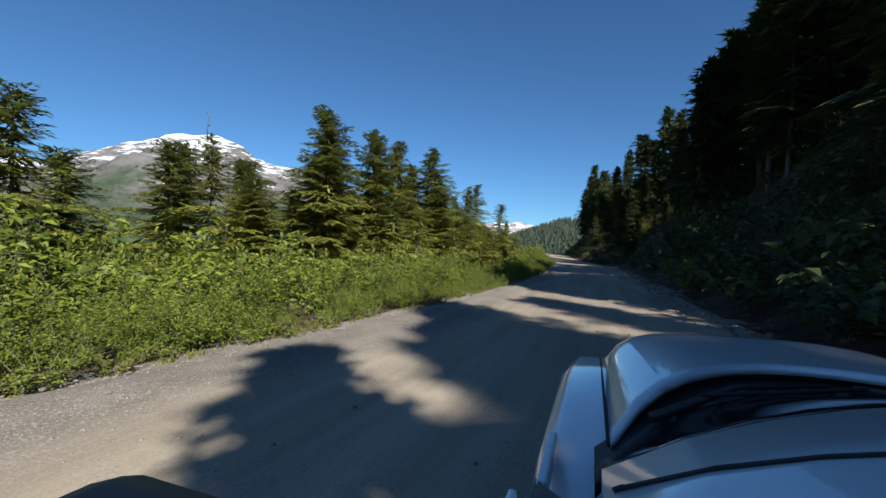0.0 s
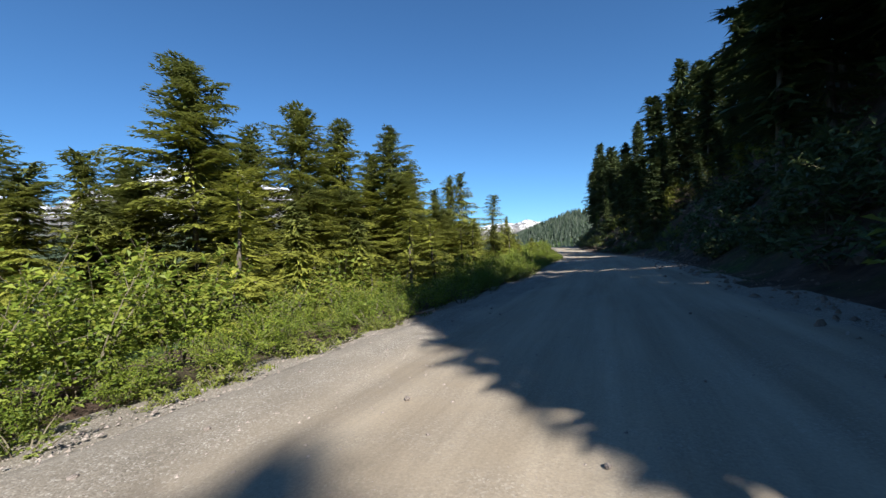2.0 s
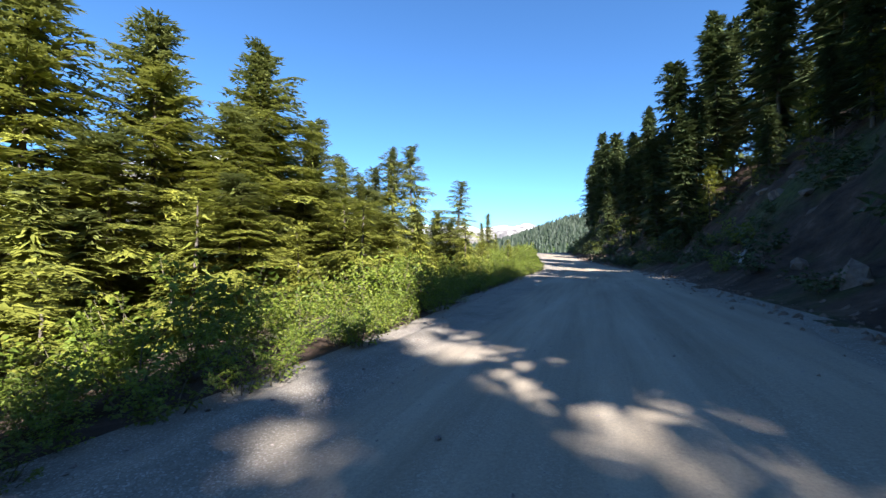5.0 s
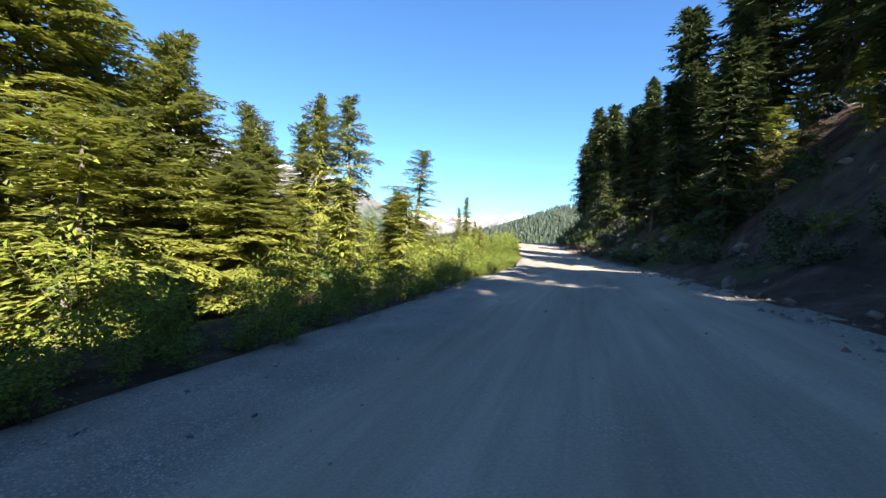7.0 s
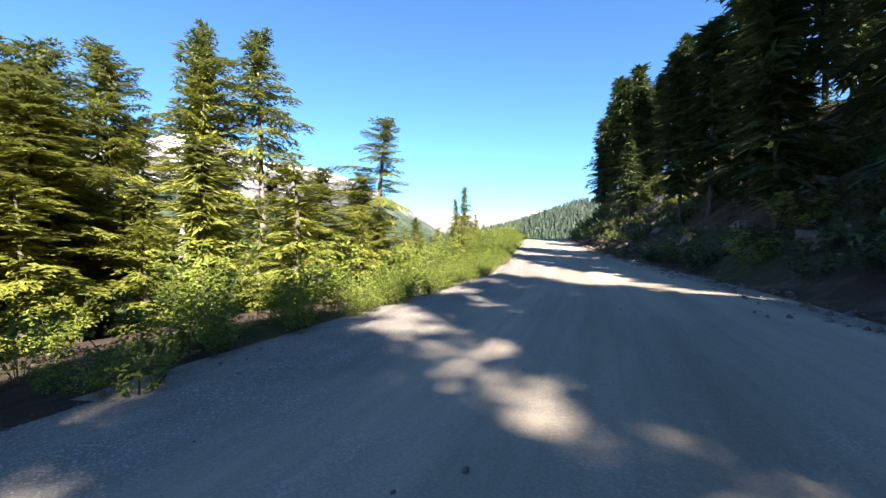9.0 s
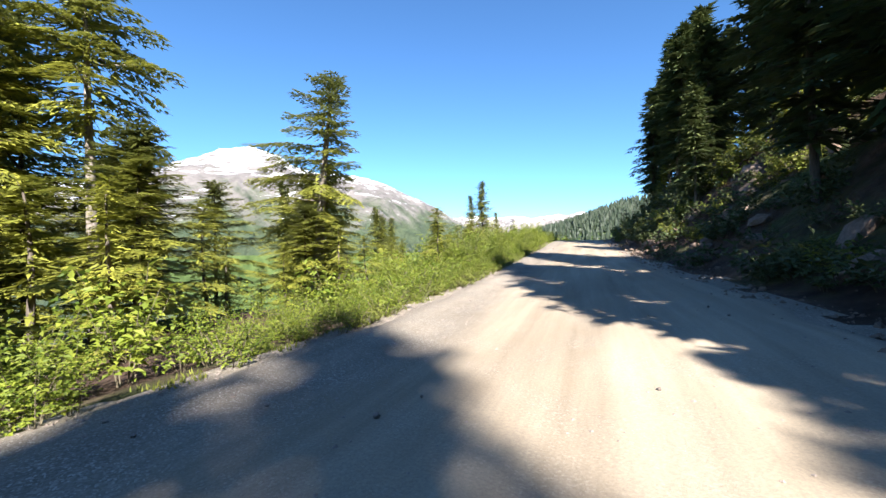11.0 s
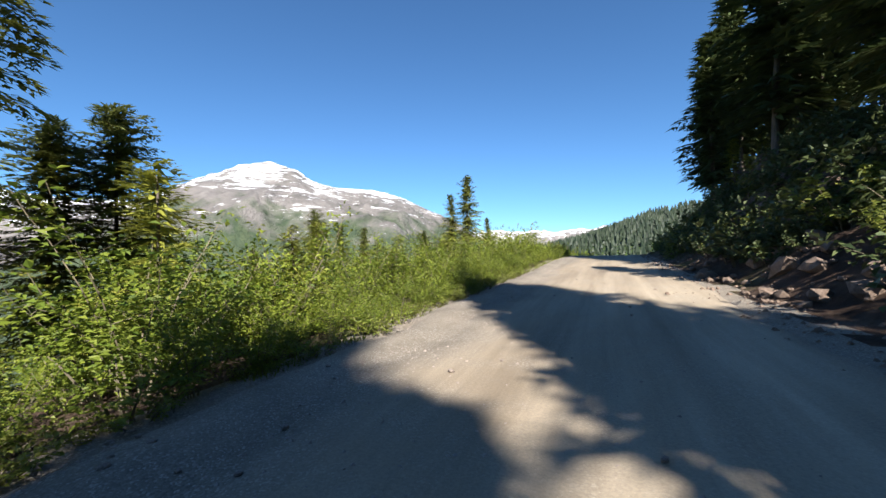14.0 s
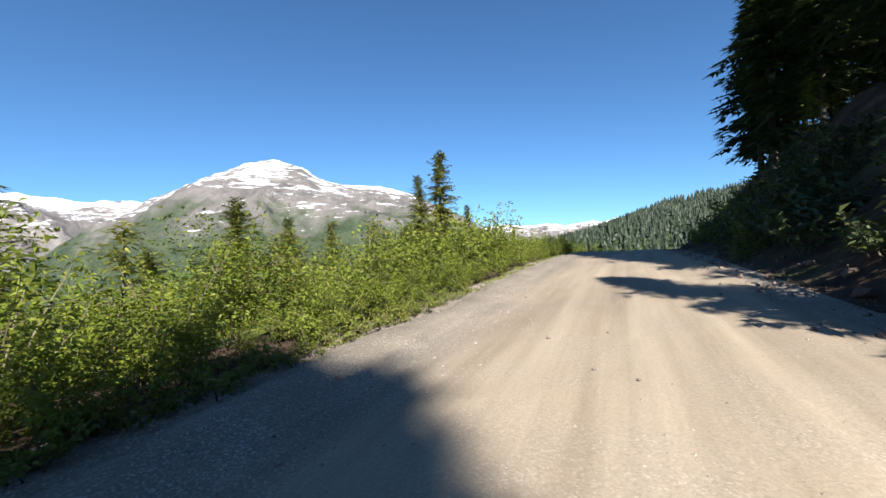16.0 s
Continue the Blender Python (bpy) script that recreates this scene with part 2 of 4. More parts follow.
def leaves(points, ways, ups, length, width, droop=0.25):
    """Folded, pointed leaves: four corners and two faces each, all in one go."""
    p, w, u = (np.asarray(a, float) for a in (points, ways, ups))
    w /= np.linalg.norm(w, axis=1)[:, None] + 1e-9
    s = np.cross(w, u)
    s /= np.linalg.norm(s, axis=1)[:, None] + 1e-9
    u = np.cross(s, w)
    length, width = np.asarray(length, float)[:, None], np.asarray(width, float)[:, None]
    mid = p + w * length * 0.5
    tip = p + w * length - u * length * droop
    v = np.stack([p, mid + s * width * 0.5, tip, mid - s * width * 0.5], 1)
    v[:, 1:4:2] += (u * width * 0.18)[:, None, :]
    n = np.arange(len(p))[:, None] * 4
    f = np.concatenate([n + [0, 1, 2], n + [0, 2, 3]])
    return v.reshape(-1, 3), f


def blades(points, ways, ups, length, width, droop):
    """Pointed sprays of needles: one slim face each, drooping at the tip."""
    p, w, u = (np.asarray(a, float) for a in (points, ways, ups))
    w /= np.linalg.norm(w, axis=1)[:, None] + 1e-9
    s = np.cross(w, u)
    s /= np.linalg.norm(s, axis=1)[:, None] + 1e-9
    length, width = np.asarray(length, float)[:, None], np.asarray(width, float)[:, None]
    tip = p + w * length - np.array([0, 0, 1.0]) * length * droop
    v = np.stack([p + s * width * 0.5, tip, p - s * width * 0.5], 1)
    return v.reshape(-1, 3), np.arange(len(p) * 3).reshape(-1, 3)


# ---- plan of the road and the slopes ----
GRID_Y = np.arange(-260.0, 1500.0, 0.5)


def profile(knots, soft=9):
    y, v = np.array(knots).T
    a = np.interp(GRID_Y, y, v)
    g = np.exp(-0.5 * (np.arange(-3 * soft, 3 * soft + 1) / soft) ** 2)
    return np.convolve(np.pad(a, 3 * soft, mode="edge"), g / g.sum(), mode="valid")


LINE = profile([(-260, 25), (-60, 1.5), (-20, 0), (40, -0.2), (56, -0.7), (66, -0.9), (83, -1.4), (91, -2.8), (104, -5.4), (113, -7.2),
                (125, -9.4), (140, -12), (156, -14), (180, -16), (205, -14), (235, -4), (270, 16), (400, 110), (1500, 900)])
LEVEL = profile([(-260, 6), (-60, 1), (-10, 0.0), (0, -0.31), (8, -0.56), (16, -0.78), (30, -0.74), (40, -0.69), (55, -0.78), (68, -0.9),
                 (83, -1.01), (91, -0.99), (98, -0.87), (104, -0.7), (113, -0.45), (120, -0.12), (130, 0.5), (142, 1.0), (156, 1.05), (180, 0.6), (230, -1), (1500, -20)])
BANK = profile([(-260, 0.02), (-10, 0.03), (15, 0.04), (40, 0.085), (65, 0.065), (90, 0.03), (115, 0.0), (1500, 0)])
EDGE_L = profile([(-260, -5.5), (2, -6.0), (12, -5.65), (24, -5.25), (33, -4.75), (42, -4.6), (48, -4.55), (58, -5.1), (66, -5.6), (75, -5.65), (90, -4.9), (97, -4.5), (112, -4.5), (125, -4.0), (1500, -4)], 6)
EDGE_R = profile([(-260, 4), (40, 3.9), (60, 4.5), (98, 4.3), (110, 3.7), (125, 3.4), (1500, 3.5)], 6)
CREST = profile([(-260, 11), (0, 12), (30, 11), (60, 12), (88, 11.5), (98, 9.5), (106, 6.2), (126, 6.4), (140, 8.5), (160, 10), (200, 12), (1500, 14)], 16)


def at(table, y):
    return np.interp(y, GRID_Y, table)


def waves(x, y, size, seed=0.0):
    """Smooth uneven ground, about -1 to 1, quick for whole grids."""
    x, y = np.asarray(x, float) / size, np.asarray(y, float) / size
    out = 0
    for i, (a, b, c, k) in enumerate(((1, 0.3, 0.4, 1.0), (-0.5, 1.1, 1.7, 0.9), (1.7, 1.3, 2.9, 0.6), (-2.3, 1.2, 0.3, 0.5), (3.1, -2.2, 4.1, 0.35), (1.2, 4.3, 5.2, 0.3))):
        out = out + k * np.sin(a * x + b * y + c + seed * (1 + i) + 1.3 * np.sin(0.7 * b * x - 0.8 * a * y + seed))
    return out / 2.2


def height(x, y):
    """The ground's height without the road's own crust."""
    x, y = np.asarray(x, float), np.asarray(y, float)
    u = x - at(LINE, y)
    el, er = at(EDGE_L, y), at(EDGE_R, y)
    z = at(LEVEL, y) + at(BANK, y) * np.clip(u, el, er)
    # the valley side
    d = np.clip(el - u, 0, None)
    fall = 0.14 * np.clip(d, 0, 4) + 0.20 * np.clip(d - 4, 0, 22) + 0.42 * np.clip(d - 26, 0, 300) + 0.05 * np.clip(d - 326, 0, None)
    z = z - fall + waves(x, y, 3.5) * 0.22 * np.clip(d / 3, 0, 1) + waves(x, y, 14, 2) * np.clip(d / 15, 0, 1)
    # the cut bank and the shelf above it
    d = np.clip(u - er - 0.8, 0, None)
    crest = at(CREST, y) + 1.3 * waves(x * 0.2, y, 7, 4)
    ramp = 1.12 * d - 0.5 * np.clip(d, 0, 2.5)
    rise = np.minimum(ramp, crest) + 0.3 * np.clip(d - (crest + 1.2) / 1.12, 0, 500)
    rough = np.clip(d / 2.5, 0, 1)
    z = z + rise + rough * (0.5 * waves(x, y, 2.6, 1) + 0.22 * waves(x, y, 0.9, 3))
    # wooded ridge that closes the valley side far ahead
    crest = np.interp(x, (-400, -250, -160, -132, -77, -40, 6, 60, 150, 400), (-400, -120, -22, -2, 26, 39, 47, 58, 80, 120))
    ridge = np.clip((y - 290) / 225, 0, 1) ** 1.15 * crest - 4 * (1 - np.clip((y - 290) / 60, 0, 1))
    return np.where(y > 290, np.maximum(z, ridge), z)


def road_height(x, y):
    u = np.asarray(x, float) - at(LINE, y)
    ruts = -0.035 * (np.exp(-((u + 0.15) / 0.35) ** 2) + np.exp(-((u - 1.65) / 0.35) ** 2) + np.exp(-((u + 3.0) / 0.4) ** 2))
    return at(LEVEL, y) + at(BANK, y) * u + ruts + 0.018 * waves(x, y, 0.8, 5) + 0.02 * waves(x, y, 3, 6)


def surface(x, y):
    """What one stands on: the road between its edges, else the ground."""
    u = x - float(at(LINE, y))
    return float(road_height(x, y)) if at(EDGE_L, y) < u < at(EDGE_R, y) else float(height(x, y))


def sheet(name, xs, ys, zs, material, label, category, kind="structure"):
    ny, nx = zs.shape
    vs = np.stack([xs, ys, zs], -1).reshape(-1, 3)
    i = (np.arange(ny - 1)[:, None] * nx + np.arange(nx - 1)[None, :]).reshape(-1, 1)
    fs = i + np.array([[0, 1, nx + 1, nx]])
    return tagged(mesh_object(name, vs, fs, material, smooth=True), label, category, "", kind)


def spread(a, b, near, step, grow):
    out, v = [a], a
    while v < b:
        v += step if v < near else max(step, (v - near) * grow)
        out.append(v)
    return np.array(out)


# ground: fine near the road, coarse far off
us = np.concatenate([-spread(5.2, 900, 22, 0.55, 0.08)[::-1], np.linspace(-4.6, 3.2, 14), spread(3.7, 700, 24, 0.42, 0.08)])
ysg = np.concatenate([np.linspace(-250, -20, 40)[:-1], np.arange(-20, 165, 0.85), spread(165, 900, 170, 1.2, 0.03)])
U, Yg = np.meshgrid(us, ysg)
Xg = U + at(LINE, Yg)
far = np.clip((Yg - 230) / 100, 0, 1)
Xg = Xg * (1 - far) + (U + at(LINE, np.full_like(Yg, 230.0))) * far
Zg = height(Xg, Yg)
uu = Xg - at(LINE, Yg)
inside = np.clip(np.minimum(uu - at(EDGE_L, Yg), at(EDGE_R, Yg) - uu) / 1.0, 0, 1)
Zg = Zg - 0.1 * inside
ground = sheet("ground", Xg, Yg, Zg, M_GROUND, "rough soil and moss slopes falling away beside the road", "ground")

ground.data.materials.append(M_VALLEY)
ground.data.materials.append(M_ROAD)
low = (uu < at(EDGE_L, Yg) - 14)[:-1, :-1] | (Yg > 205)[:-1, :-1]
verge = ((uu > at(EDGE_L, Yg) - 0.9 + 0.3 * waves(Xg, Yg, 0.9)) & (uu < at(EDGE_R, Yg) + 0.35 * waves(Xg, Yg, 1.1, 4)))[:-1, :-1] & (Yg < 230)[:-1, :-1]
ground.data.polygons.foreach_set("material_index", np.where(verge, 2, low).reshape(-1).astype(np.int32))

# road: a crust of packed gravel with ragged edges that dip into the ground
yr = np.arange(-60, 240, 0.5)
ur = np.linspace(0, 1, 41)
Ur, Yr = np.meshgrid(ur, yr)
lo = at(EDGE_L, Yr) + 0.1 + 0.25 * waves(Yr, Yr * 0, 1.3, 7)
hi = at(EDGE_R, Yr) - 0.1 + 0.3 * waves(Yr, Yr * 0, 1.7, 8)
Xr = at(LINE, Yr) + lo + (hi - lo) * Ur
Zr = road_height(Xr, Yr)
Zr = Zr + 0.07 * np.exp(-((Ur - 0.09) / 0.06) ** 2) - 0.16 * (np.clip(0.05 - Ur, 0, 1) + np.clip(Ur - 0.93, 0, 1)) ** 2 / 0.07 ** 2
road = sheet("road", Xr, Yr, Zr, M_ROAD, "pale packed gravel road with worn wheel tracks", "road")
loose = np.clip((0.29 + 0.05 * waves(Xr, Yr, 2.2, 3) - Ur) / 0.12, 0, 1) + np.clip((Ur - 0.93) / 0.06, 0, 1)
road.data.attributes.new("shoulder", "FLOAT", "POINT").data.foreach_set("value", loose.reshape(-1).astype(np.float32))
road.data.attributes.new("lane", "FLOAT_VECTOR", "POINT").data.foreach_set("vector", np.stack([Xr - at(LINE, Yr), 0.045 * Yr, 0 * Yr], -1).reshape(-1).astype(np.float32))
ground.data.attributes.new("shoulder", "FLOAT", "POINT").data.foreach_set("value", np.ones(Xg.size, dtype=np.float32))


# ---- mountains ----
def mountain(name, ridge, rad, depth, foot, material, label, seed, rough):
    """A range round the valley. ridge: degrees left of +y and height of the skyline, seen from the road."""
    az, top = np.array(ridge, float).T
    a = np.linspace(az[0], az[-1], 240)
    t = np.linspace(0, 1, 70)
    A, Tt = np.meshgrid(a, t)
    g = np.exp(-0.5 * (np.arange(-6, 7) / 2.5) ** 2)
    smooth_top = np.convolve(np.pad(np.interp(a, az, top), 6, mode="edge"), g / g.sum(), mode="valid")
    sky_h = np.broadcast_to(smooth_top, A.shape)
    r = rad - depth * (0.7 - Tt) / 0.7
    rise = np.where(Tt < 0.7, np.sin(np.clip(Tt / 0.7, 0, 1) * math.pi / 2) ** 1.15, 1 - 0.8 * (Tt - 0.7) / 0.3)
    x, y = -np.sin(np.radians(A)) * r, 60 + np.cos(np.radians(A)) * r
    z = foot + (sky_h - foot) * rise
    spur = np.zeros_like(z)
    for iy in range(z.shape[0]):
        for ix in range(z.shape[1]):
            p = Vector((x[iy, ix] / 620 + seed, y[iy, ix] / 620, 0.35 * seed))
            spur[iy, ix] = 2.2 * noise.fractal(p, 0.9, 2.1, 6) + 1.1 * noise.ridged_multi_fractal(p * 2.3, 0.8, 2.0, 4, 1.0, 2.0) - 1.2
    calm = np.clip(np.abs(Tt - 0.7) / 0.45, 0.05, 1) * np.clip(Tt / 0.1, 0, 1)
    z = z + rough * spur * calm
    return sheet(name, x, y, z, material, label, "mountain")


peak = mountain("mountain", [(18, -60), (24, 30), (28.2, 122), (32.1, 203), (34.4, 238), (36.8, 275), (39.1, 302), (41.5, 316), (44.6, 323), (47.7, 335), (49.8, 345), (51.5, 392), (53.8, 412),
                      (56.6, 413), (58.9, 400), (61.2, 366), (62.7, 332), (64.8, 310), (67.4, 275), (69.6, 230), (74.9, 135), (77.9, 40), (82, -60), (88, -140)], 1950, 1350, -190, M_PEAK,
         "broad grey mountain with snow patches and green lower slopes", 1.0, 42)
here = Matrix.Translation((-4.8, 101.0, 0.8))
peak.matrix_basis = here @ Matrix.Diagonal((0.6, 0.6, 0.6, 1)) @ here.inverted()
mountain("glacier_mountain", [(58, 150), (64, 250), (68, 320), (71.3, 345), (74, 330), (76, 336), (76.7, 352), (79.2, 360), (79.9, 382), (81.4, 370), (86, 400), (92, 420), (100, 380), (110, 300)], 2900, 1600, -150, M_GLACIER,
         "dark mountain with a white glacier beyond the valley", 3.0, 60)
mountain("snow_range", [(-12, 180), (0, 210), (6, 262), (8, 250), (10.4, 290), (12, 262), (13.2, 276), (15.4, 272), (16.5, 250), (18.3, 268), (21.4, 246), (23, 255), (24.5, 268), (26.1, 255), (29.3, 280), (33, 255), (38, 220), (46, 190)], 4200, 1500, -100, M_RANGE,
         "distant range of snow-covered peaks", 5.0, 60)


# ---- trees ----
def conifer(seed, tall, reach, crown_from, gaps, lean=0.0, flag=0.0, density=1.0, size=1.0, needles=None, dead_top=False, label="", group="conifers", bark=None, thick=1.0):
    """A hemlock: tapered trunk with a nodding leader, uneven boughs that carry flat feathery pads, and a dense heart of inner twigs."""
    rnd = random.Random(seed)
    top = thing("conifer_tree", label, "tree", group)
    bend = [rnd.uniform(-1, 1) for _ in range(6)]
    nod = Vector((math.cos(6 * bend[4]), math.sin(6 * bend[4]), 0)) * 0.028 * tall

    def stem(h):
        k = h / tall
        tip = max(0.0, (k - 0.9) / 0.1) ** 2
        return Vector((lean * tall * k ** 1.5 + 0.22 * bend[0] * math.sin(3 * k + bend[1]), 0.22 * bend[2] * math.sin(2.6 * k + bend[3]), h)) + nod * tip

    r0 = (0.0105 * tall + 0.04) * thick
    line = [(stem(h) if h > 0 else Vector((0, 0, -0.6)), r0 * (1.25 if h < 0.4 else 1) * (1 - 0.93 * h / tall) + 0.012) for h in [0, 0.4, *np.linspace(0.08, 1, 14) * tall]]
    limbs, P, W, Up, L, Wd = [], [], [], [], [], []

    def spray(p, w, long, wide, flat=0.3):
        P.append(p)
        W.append(w)
        Up.append((rnd.uniform(-flat, flat), rnd.uniform(-flat, flat), 1))
        L.append(long * size)
        Wd.append(wide * size * 1.3)

    h, gold = crown_from * tall, rnd.uniform(0, 6.28)
    while h < tall * 0.99:
        k = (h - crown_from * tall) / (tall * (1 - crown_from))
        gold += 2.4 + rnd.uniform(-0.7, 0.7)
        way = Vector((math.cos(gold), math.sin(gold), 0))
        # boughs come in clumps: strong and weak stretches round and up the trunk
        lump = noise.noise(Vector((1.3 * way.x + 7 * bend[5], 1.3 * way.y, 0.42 * h + seed)))
        lump2 = noise.noise(Vector((2.6 * way.x, 2.6 * way.y + 5 * bend[3], 1.1 * h + seed)))
        shape = (1 - k) ** 0.68 * min(1.0, 0.55 + 2.6 * k)
        length = (reach * shape + 0.3) * (1 + flag * way.x) * max(0.42, 0.96 + 0.5 * lump + 0.32 * lump2 + rnd.uniform(-0.12, 0.12))
        step = rnd.uniform(0.5, 1.5) * (0.075 + 0.24 * (1 - k)) / density
        h += step
        if rnd.random() < gaps or lump + 0.5 * lump2 < -0.6 or length < 0.2:
            continue
        start = stem(min(h, tall * 0.995))
        up0, sag = rnd.uniform(-0.12, 0.16) + 0.6 * k * k, rnd.uniform(0.1, 0.3) * (1 - 0.5 * k)
        spot = lambda t: start + way * length * t + Vector((0, 0, length * (up0 * t - sag * t * t)))
        if length > 1.5:
            limbs.append([(spot(t), 0.012 + 0.012 * length * (1 - t)) for t in (0, 0.5, 0.95)])
        across = Vector((-way.y, way.x, 0))
        for q in range(10 if length > 1.0 else 3):      # old twigs round the trunk
            turn = rnd.uniform(-1.2, 1.2)
            d = (way * math.cos(turn) + across * math.sin(turn))
            spray(start + d * length * rnd.uniform(0.02, 0.35) + Vector((0, 0, rnd.uniform(-0.3, 0.2))), d + Vector((0, 0, rnd.uniform(-0.7, 0.2))), rnd.uniform(0.5, 0.8), rnd.uniform(0.13, 0.22), 0.9)
        n = max(3, int(length / (0.25 * size)))
        for i in range(n):
            t = 0.14 + 0.88 * (i + rnd.random()) / n
            if length < 0.9:
                t = rnd.uniform(0.05, 1.0)
            at0 = spot(t)
            along = (way + Vector((0, 0, up0 - 2 * sag * t))).normalized()
            span = 0.46 * length * (1.12 - t) ** 0.7 * (0.35 + min(1.0, 2.2 * t) * 0.65) + 0.16 + 0.16 * rnd.random()
            for q in range(2):
                spray(at0 + Vector((0, 0, rnd.uniform(-0.03, 0.06))), along + across * rnd.uniform(-0.5, 0.5), rnd.uniform(0.32, 0.5), rnd.uniform(0.1, 0.16))
            for s in (-1, 1):
                twig = (along * rnd.uniform(0.55, 0.9) + across * s * rnd.uniform(0.7, 1.0)).normalized()
                m = max(1, int(span / (0.19 * size)))
                for j in range(m):
                    q = (j + rnd.random()) / m
                    p = at0 + twig * span * q + Vector((0, 0, 0.07 * math.sin(9 * t + 4 * s) - 0.3 * span * q * q + rnd.uniform(-0.08, 0.06)))
                    for fan in (-0.55, 0.55):      # a feather of two sprays at each node
                        spray(p, twig + (along - across * s) * fan * rnd.uniform(0.5, 1.1) + Vector((0, 0, rnd.uniform(-0.2, 0.12))), rnd.uniform(0.26, 0.44), rnd.uniform(0.085, 0.14))
    tipz = stem(tall)
    if dead_top:
        limbs.append([(tipz, 0.05), (tipz + Vector((0.05, 0, 0.9)), 0.04), (tipz + Vector((-0.1, 0, 1.8)), 0.035), (tipz + Vector((0.3, 0, 2.3)), 0.015)])
        limbs.append([(tipz + Vector((0, 0, 1.0)), 0.03), (tipz + Vector((-0.5, 0.1, 1.2)), 0.012)])
    tv, tf = tubes([line], 9)
    lv, lf = tubes(limbs, 3)
    mesh_object("trunk", tv + lv, tf + [[i + len(tv) for i in face] for face in lf], bark or M_BARK, smooth=True, parent=top)
    v, f = blades([tuple(p) for p in P], [tuple(w) for w in W], Up, L, Wd, 0.14)
    mesh_object("crown", v, f, needles or M_HEMLOCK, parent=top)
    return top


rng = random.Random(11)
FULL = "tall green mountain hemlock with drooping layered branches"
SHADE = "conifer with shade-darkened needles on the steep bank above the road"
kinds = [
    conifer(1, 18, 5.0, 0.14, 0.03, flag=0.1, size=1.15, density=1.35, label=FULL),
    conifer(2, 18, 4.6, 0.12, 0.04, lean=0.02, size=1.15, density=1.35, label=FULL),
    conifer(3, 18, 5.3, 0.16, 0.05, flag=-0.15, size=1.15, density=1.35, label=FULL),
    conifer(4, 18, 3.5, 0.12, 0.05, lean=-0.015, size=1.15, density=1.25, label="slender green hemlock with a narrow pointed crown"),
    conifer(5, 18, 4.9, 0.2, 0.14, flag=0.3, size=1.15, density=1.15, label="ragged hemlock with gaps between its branches"),
    conifer(10, 18, 3.6, 0.48, 0.04, lean=0.04, bark=M_PALE_BARK, thick=1.3, density=1.3, label="hemlock with a tall bare pale trunk below its crown"),
]
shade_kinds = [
    conifer(21, 18, 4.0, 0.12, 0.10, needles=M_SHADED_FOLIAGE, size=2.3, density=1.0, label=SHADE, group="bank conifers"),
    conifer(22, 18, 3.6, 0.18, 0.14, lean=0.03, needles=M_SHADED_FOLIAGE, size=2.3, density=1.0, label=SHADE, group="bank conifers"),
    conifer(23, 18, 4.4, 0.22, 0.20, flag=0.2, needles=M_SHADED_FOLIAGE, size=2.3, density=1.0, label=SHADE, group="bank conifers"),
    conifer(24, 18, 3.0, 0.10, 0.10, lean=-0.03, needles=M_SHADED_FOLIAGE, size=2.3, density=1.0, label="slim conifer with shade-darkened needles leaning over the bank", group="bank conifers"),
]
small_kinds = [
    conifer(31, 7, 1.7, 0.04, 0.06, size=0.7, density=1.1, label="young bushy hemlock among the roadside shrubs", group="young conifers"),
    conifer(32, 7, 1.3, 0.05, 0.12, size=0.7, density=1.1, lean=0.02, label="small pointed hemlock among the roadside shrubs", group="young conifers"),
]
used = set()


def place(pool, i, x, y, top, own=18.0, wide=1.0, lean=0.0, turn=None, z=None):
    """Stands tree i of a pool so that its tip reaches the height top; its first use is the tree itself."""
    z = surface(x, y) if z is None else z
    k = max(top - z, 1.5) / own
    kind = pool[i % len(pool)]
    turn = rng.uniform(0, 360) if turn is None else turn
    m = Matrix.Translation((x, y, z)) @ Euler((radians(lean), 0, radians(turn))).to_matrix().to_4x4() @ Matrix.Diagonal((k * wide, k * wide, k, 1))
    ob = kind if kind.name not in used else copy_thing(kind, Matrix.Identity(4))
    used.add(kind.name)
    ob.matrix_basis = m
    return ob



STAND_FIRST = [  # x, y, height of the tip, kind, width
    (-38.0, 26.2, 10.2, 0, 1.0), (-29.0, 27.5, 6.9, 1, 1.2), (-35.3, 14.0, 10.2, 4, 1.1), (-47.1, 22.1, 8.8, 2, 1.0),
    (-41.5, 30.0, 11.0, 4, 1.0), (-29.0, 33.1, 6.5, 1, 1.3), (-38.0, 34.4, 10.2, 4, 1.0),
    (-27.5, 36.0, 15.8, 0, 1.0), (-45.0, 42.0, 12.0, 1, 1.1), (-35.6, 44.0, 12.7, 4, 1.1), (-24.0, 44.0, 7.5, 1, 1.3), (-38.0, 50.0, 16.3, 1, 1.0),
    (-30.2, 50.5, 17.4, 2, 1.0), (-25.5, 52.0, 8.0, 4, 1.4), (-18.0, 54.0, 5.0, 0, 1.5), (-35.0, 56.0, 9.0, 1, 1.3), (-30.4, 57.3, 17.7, 0, 0.95),
    (-22.5, 57.7, 10.5, 1, 1.2), (-36.0, 62.0, 15.5, 2, 1.0), (-26.7, 63.5, 17.9, 2, 0.95), (-20.5, 64.5, 6.5, 4, 1.4),
]
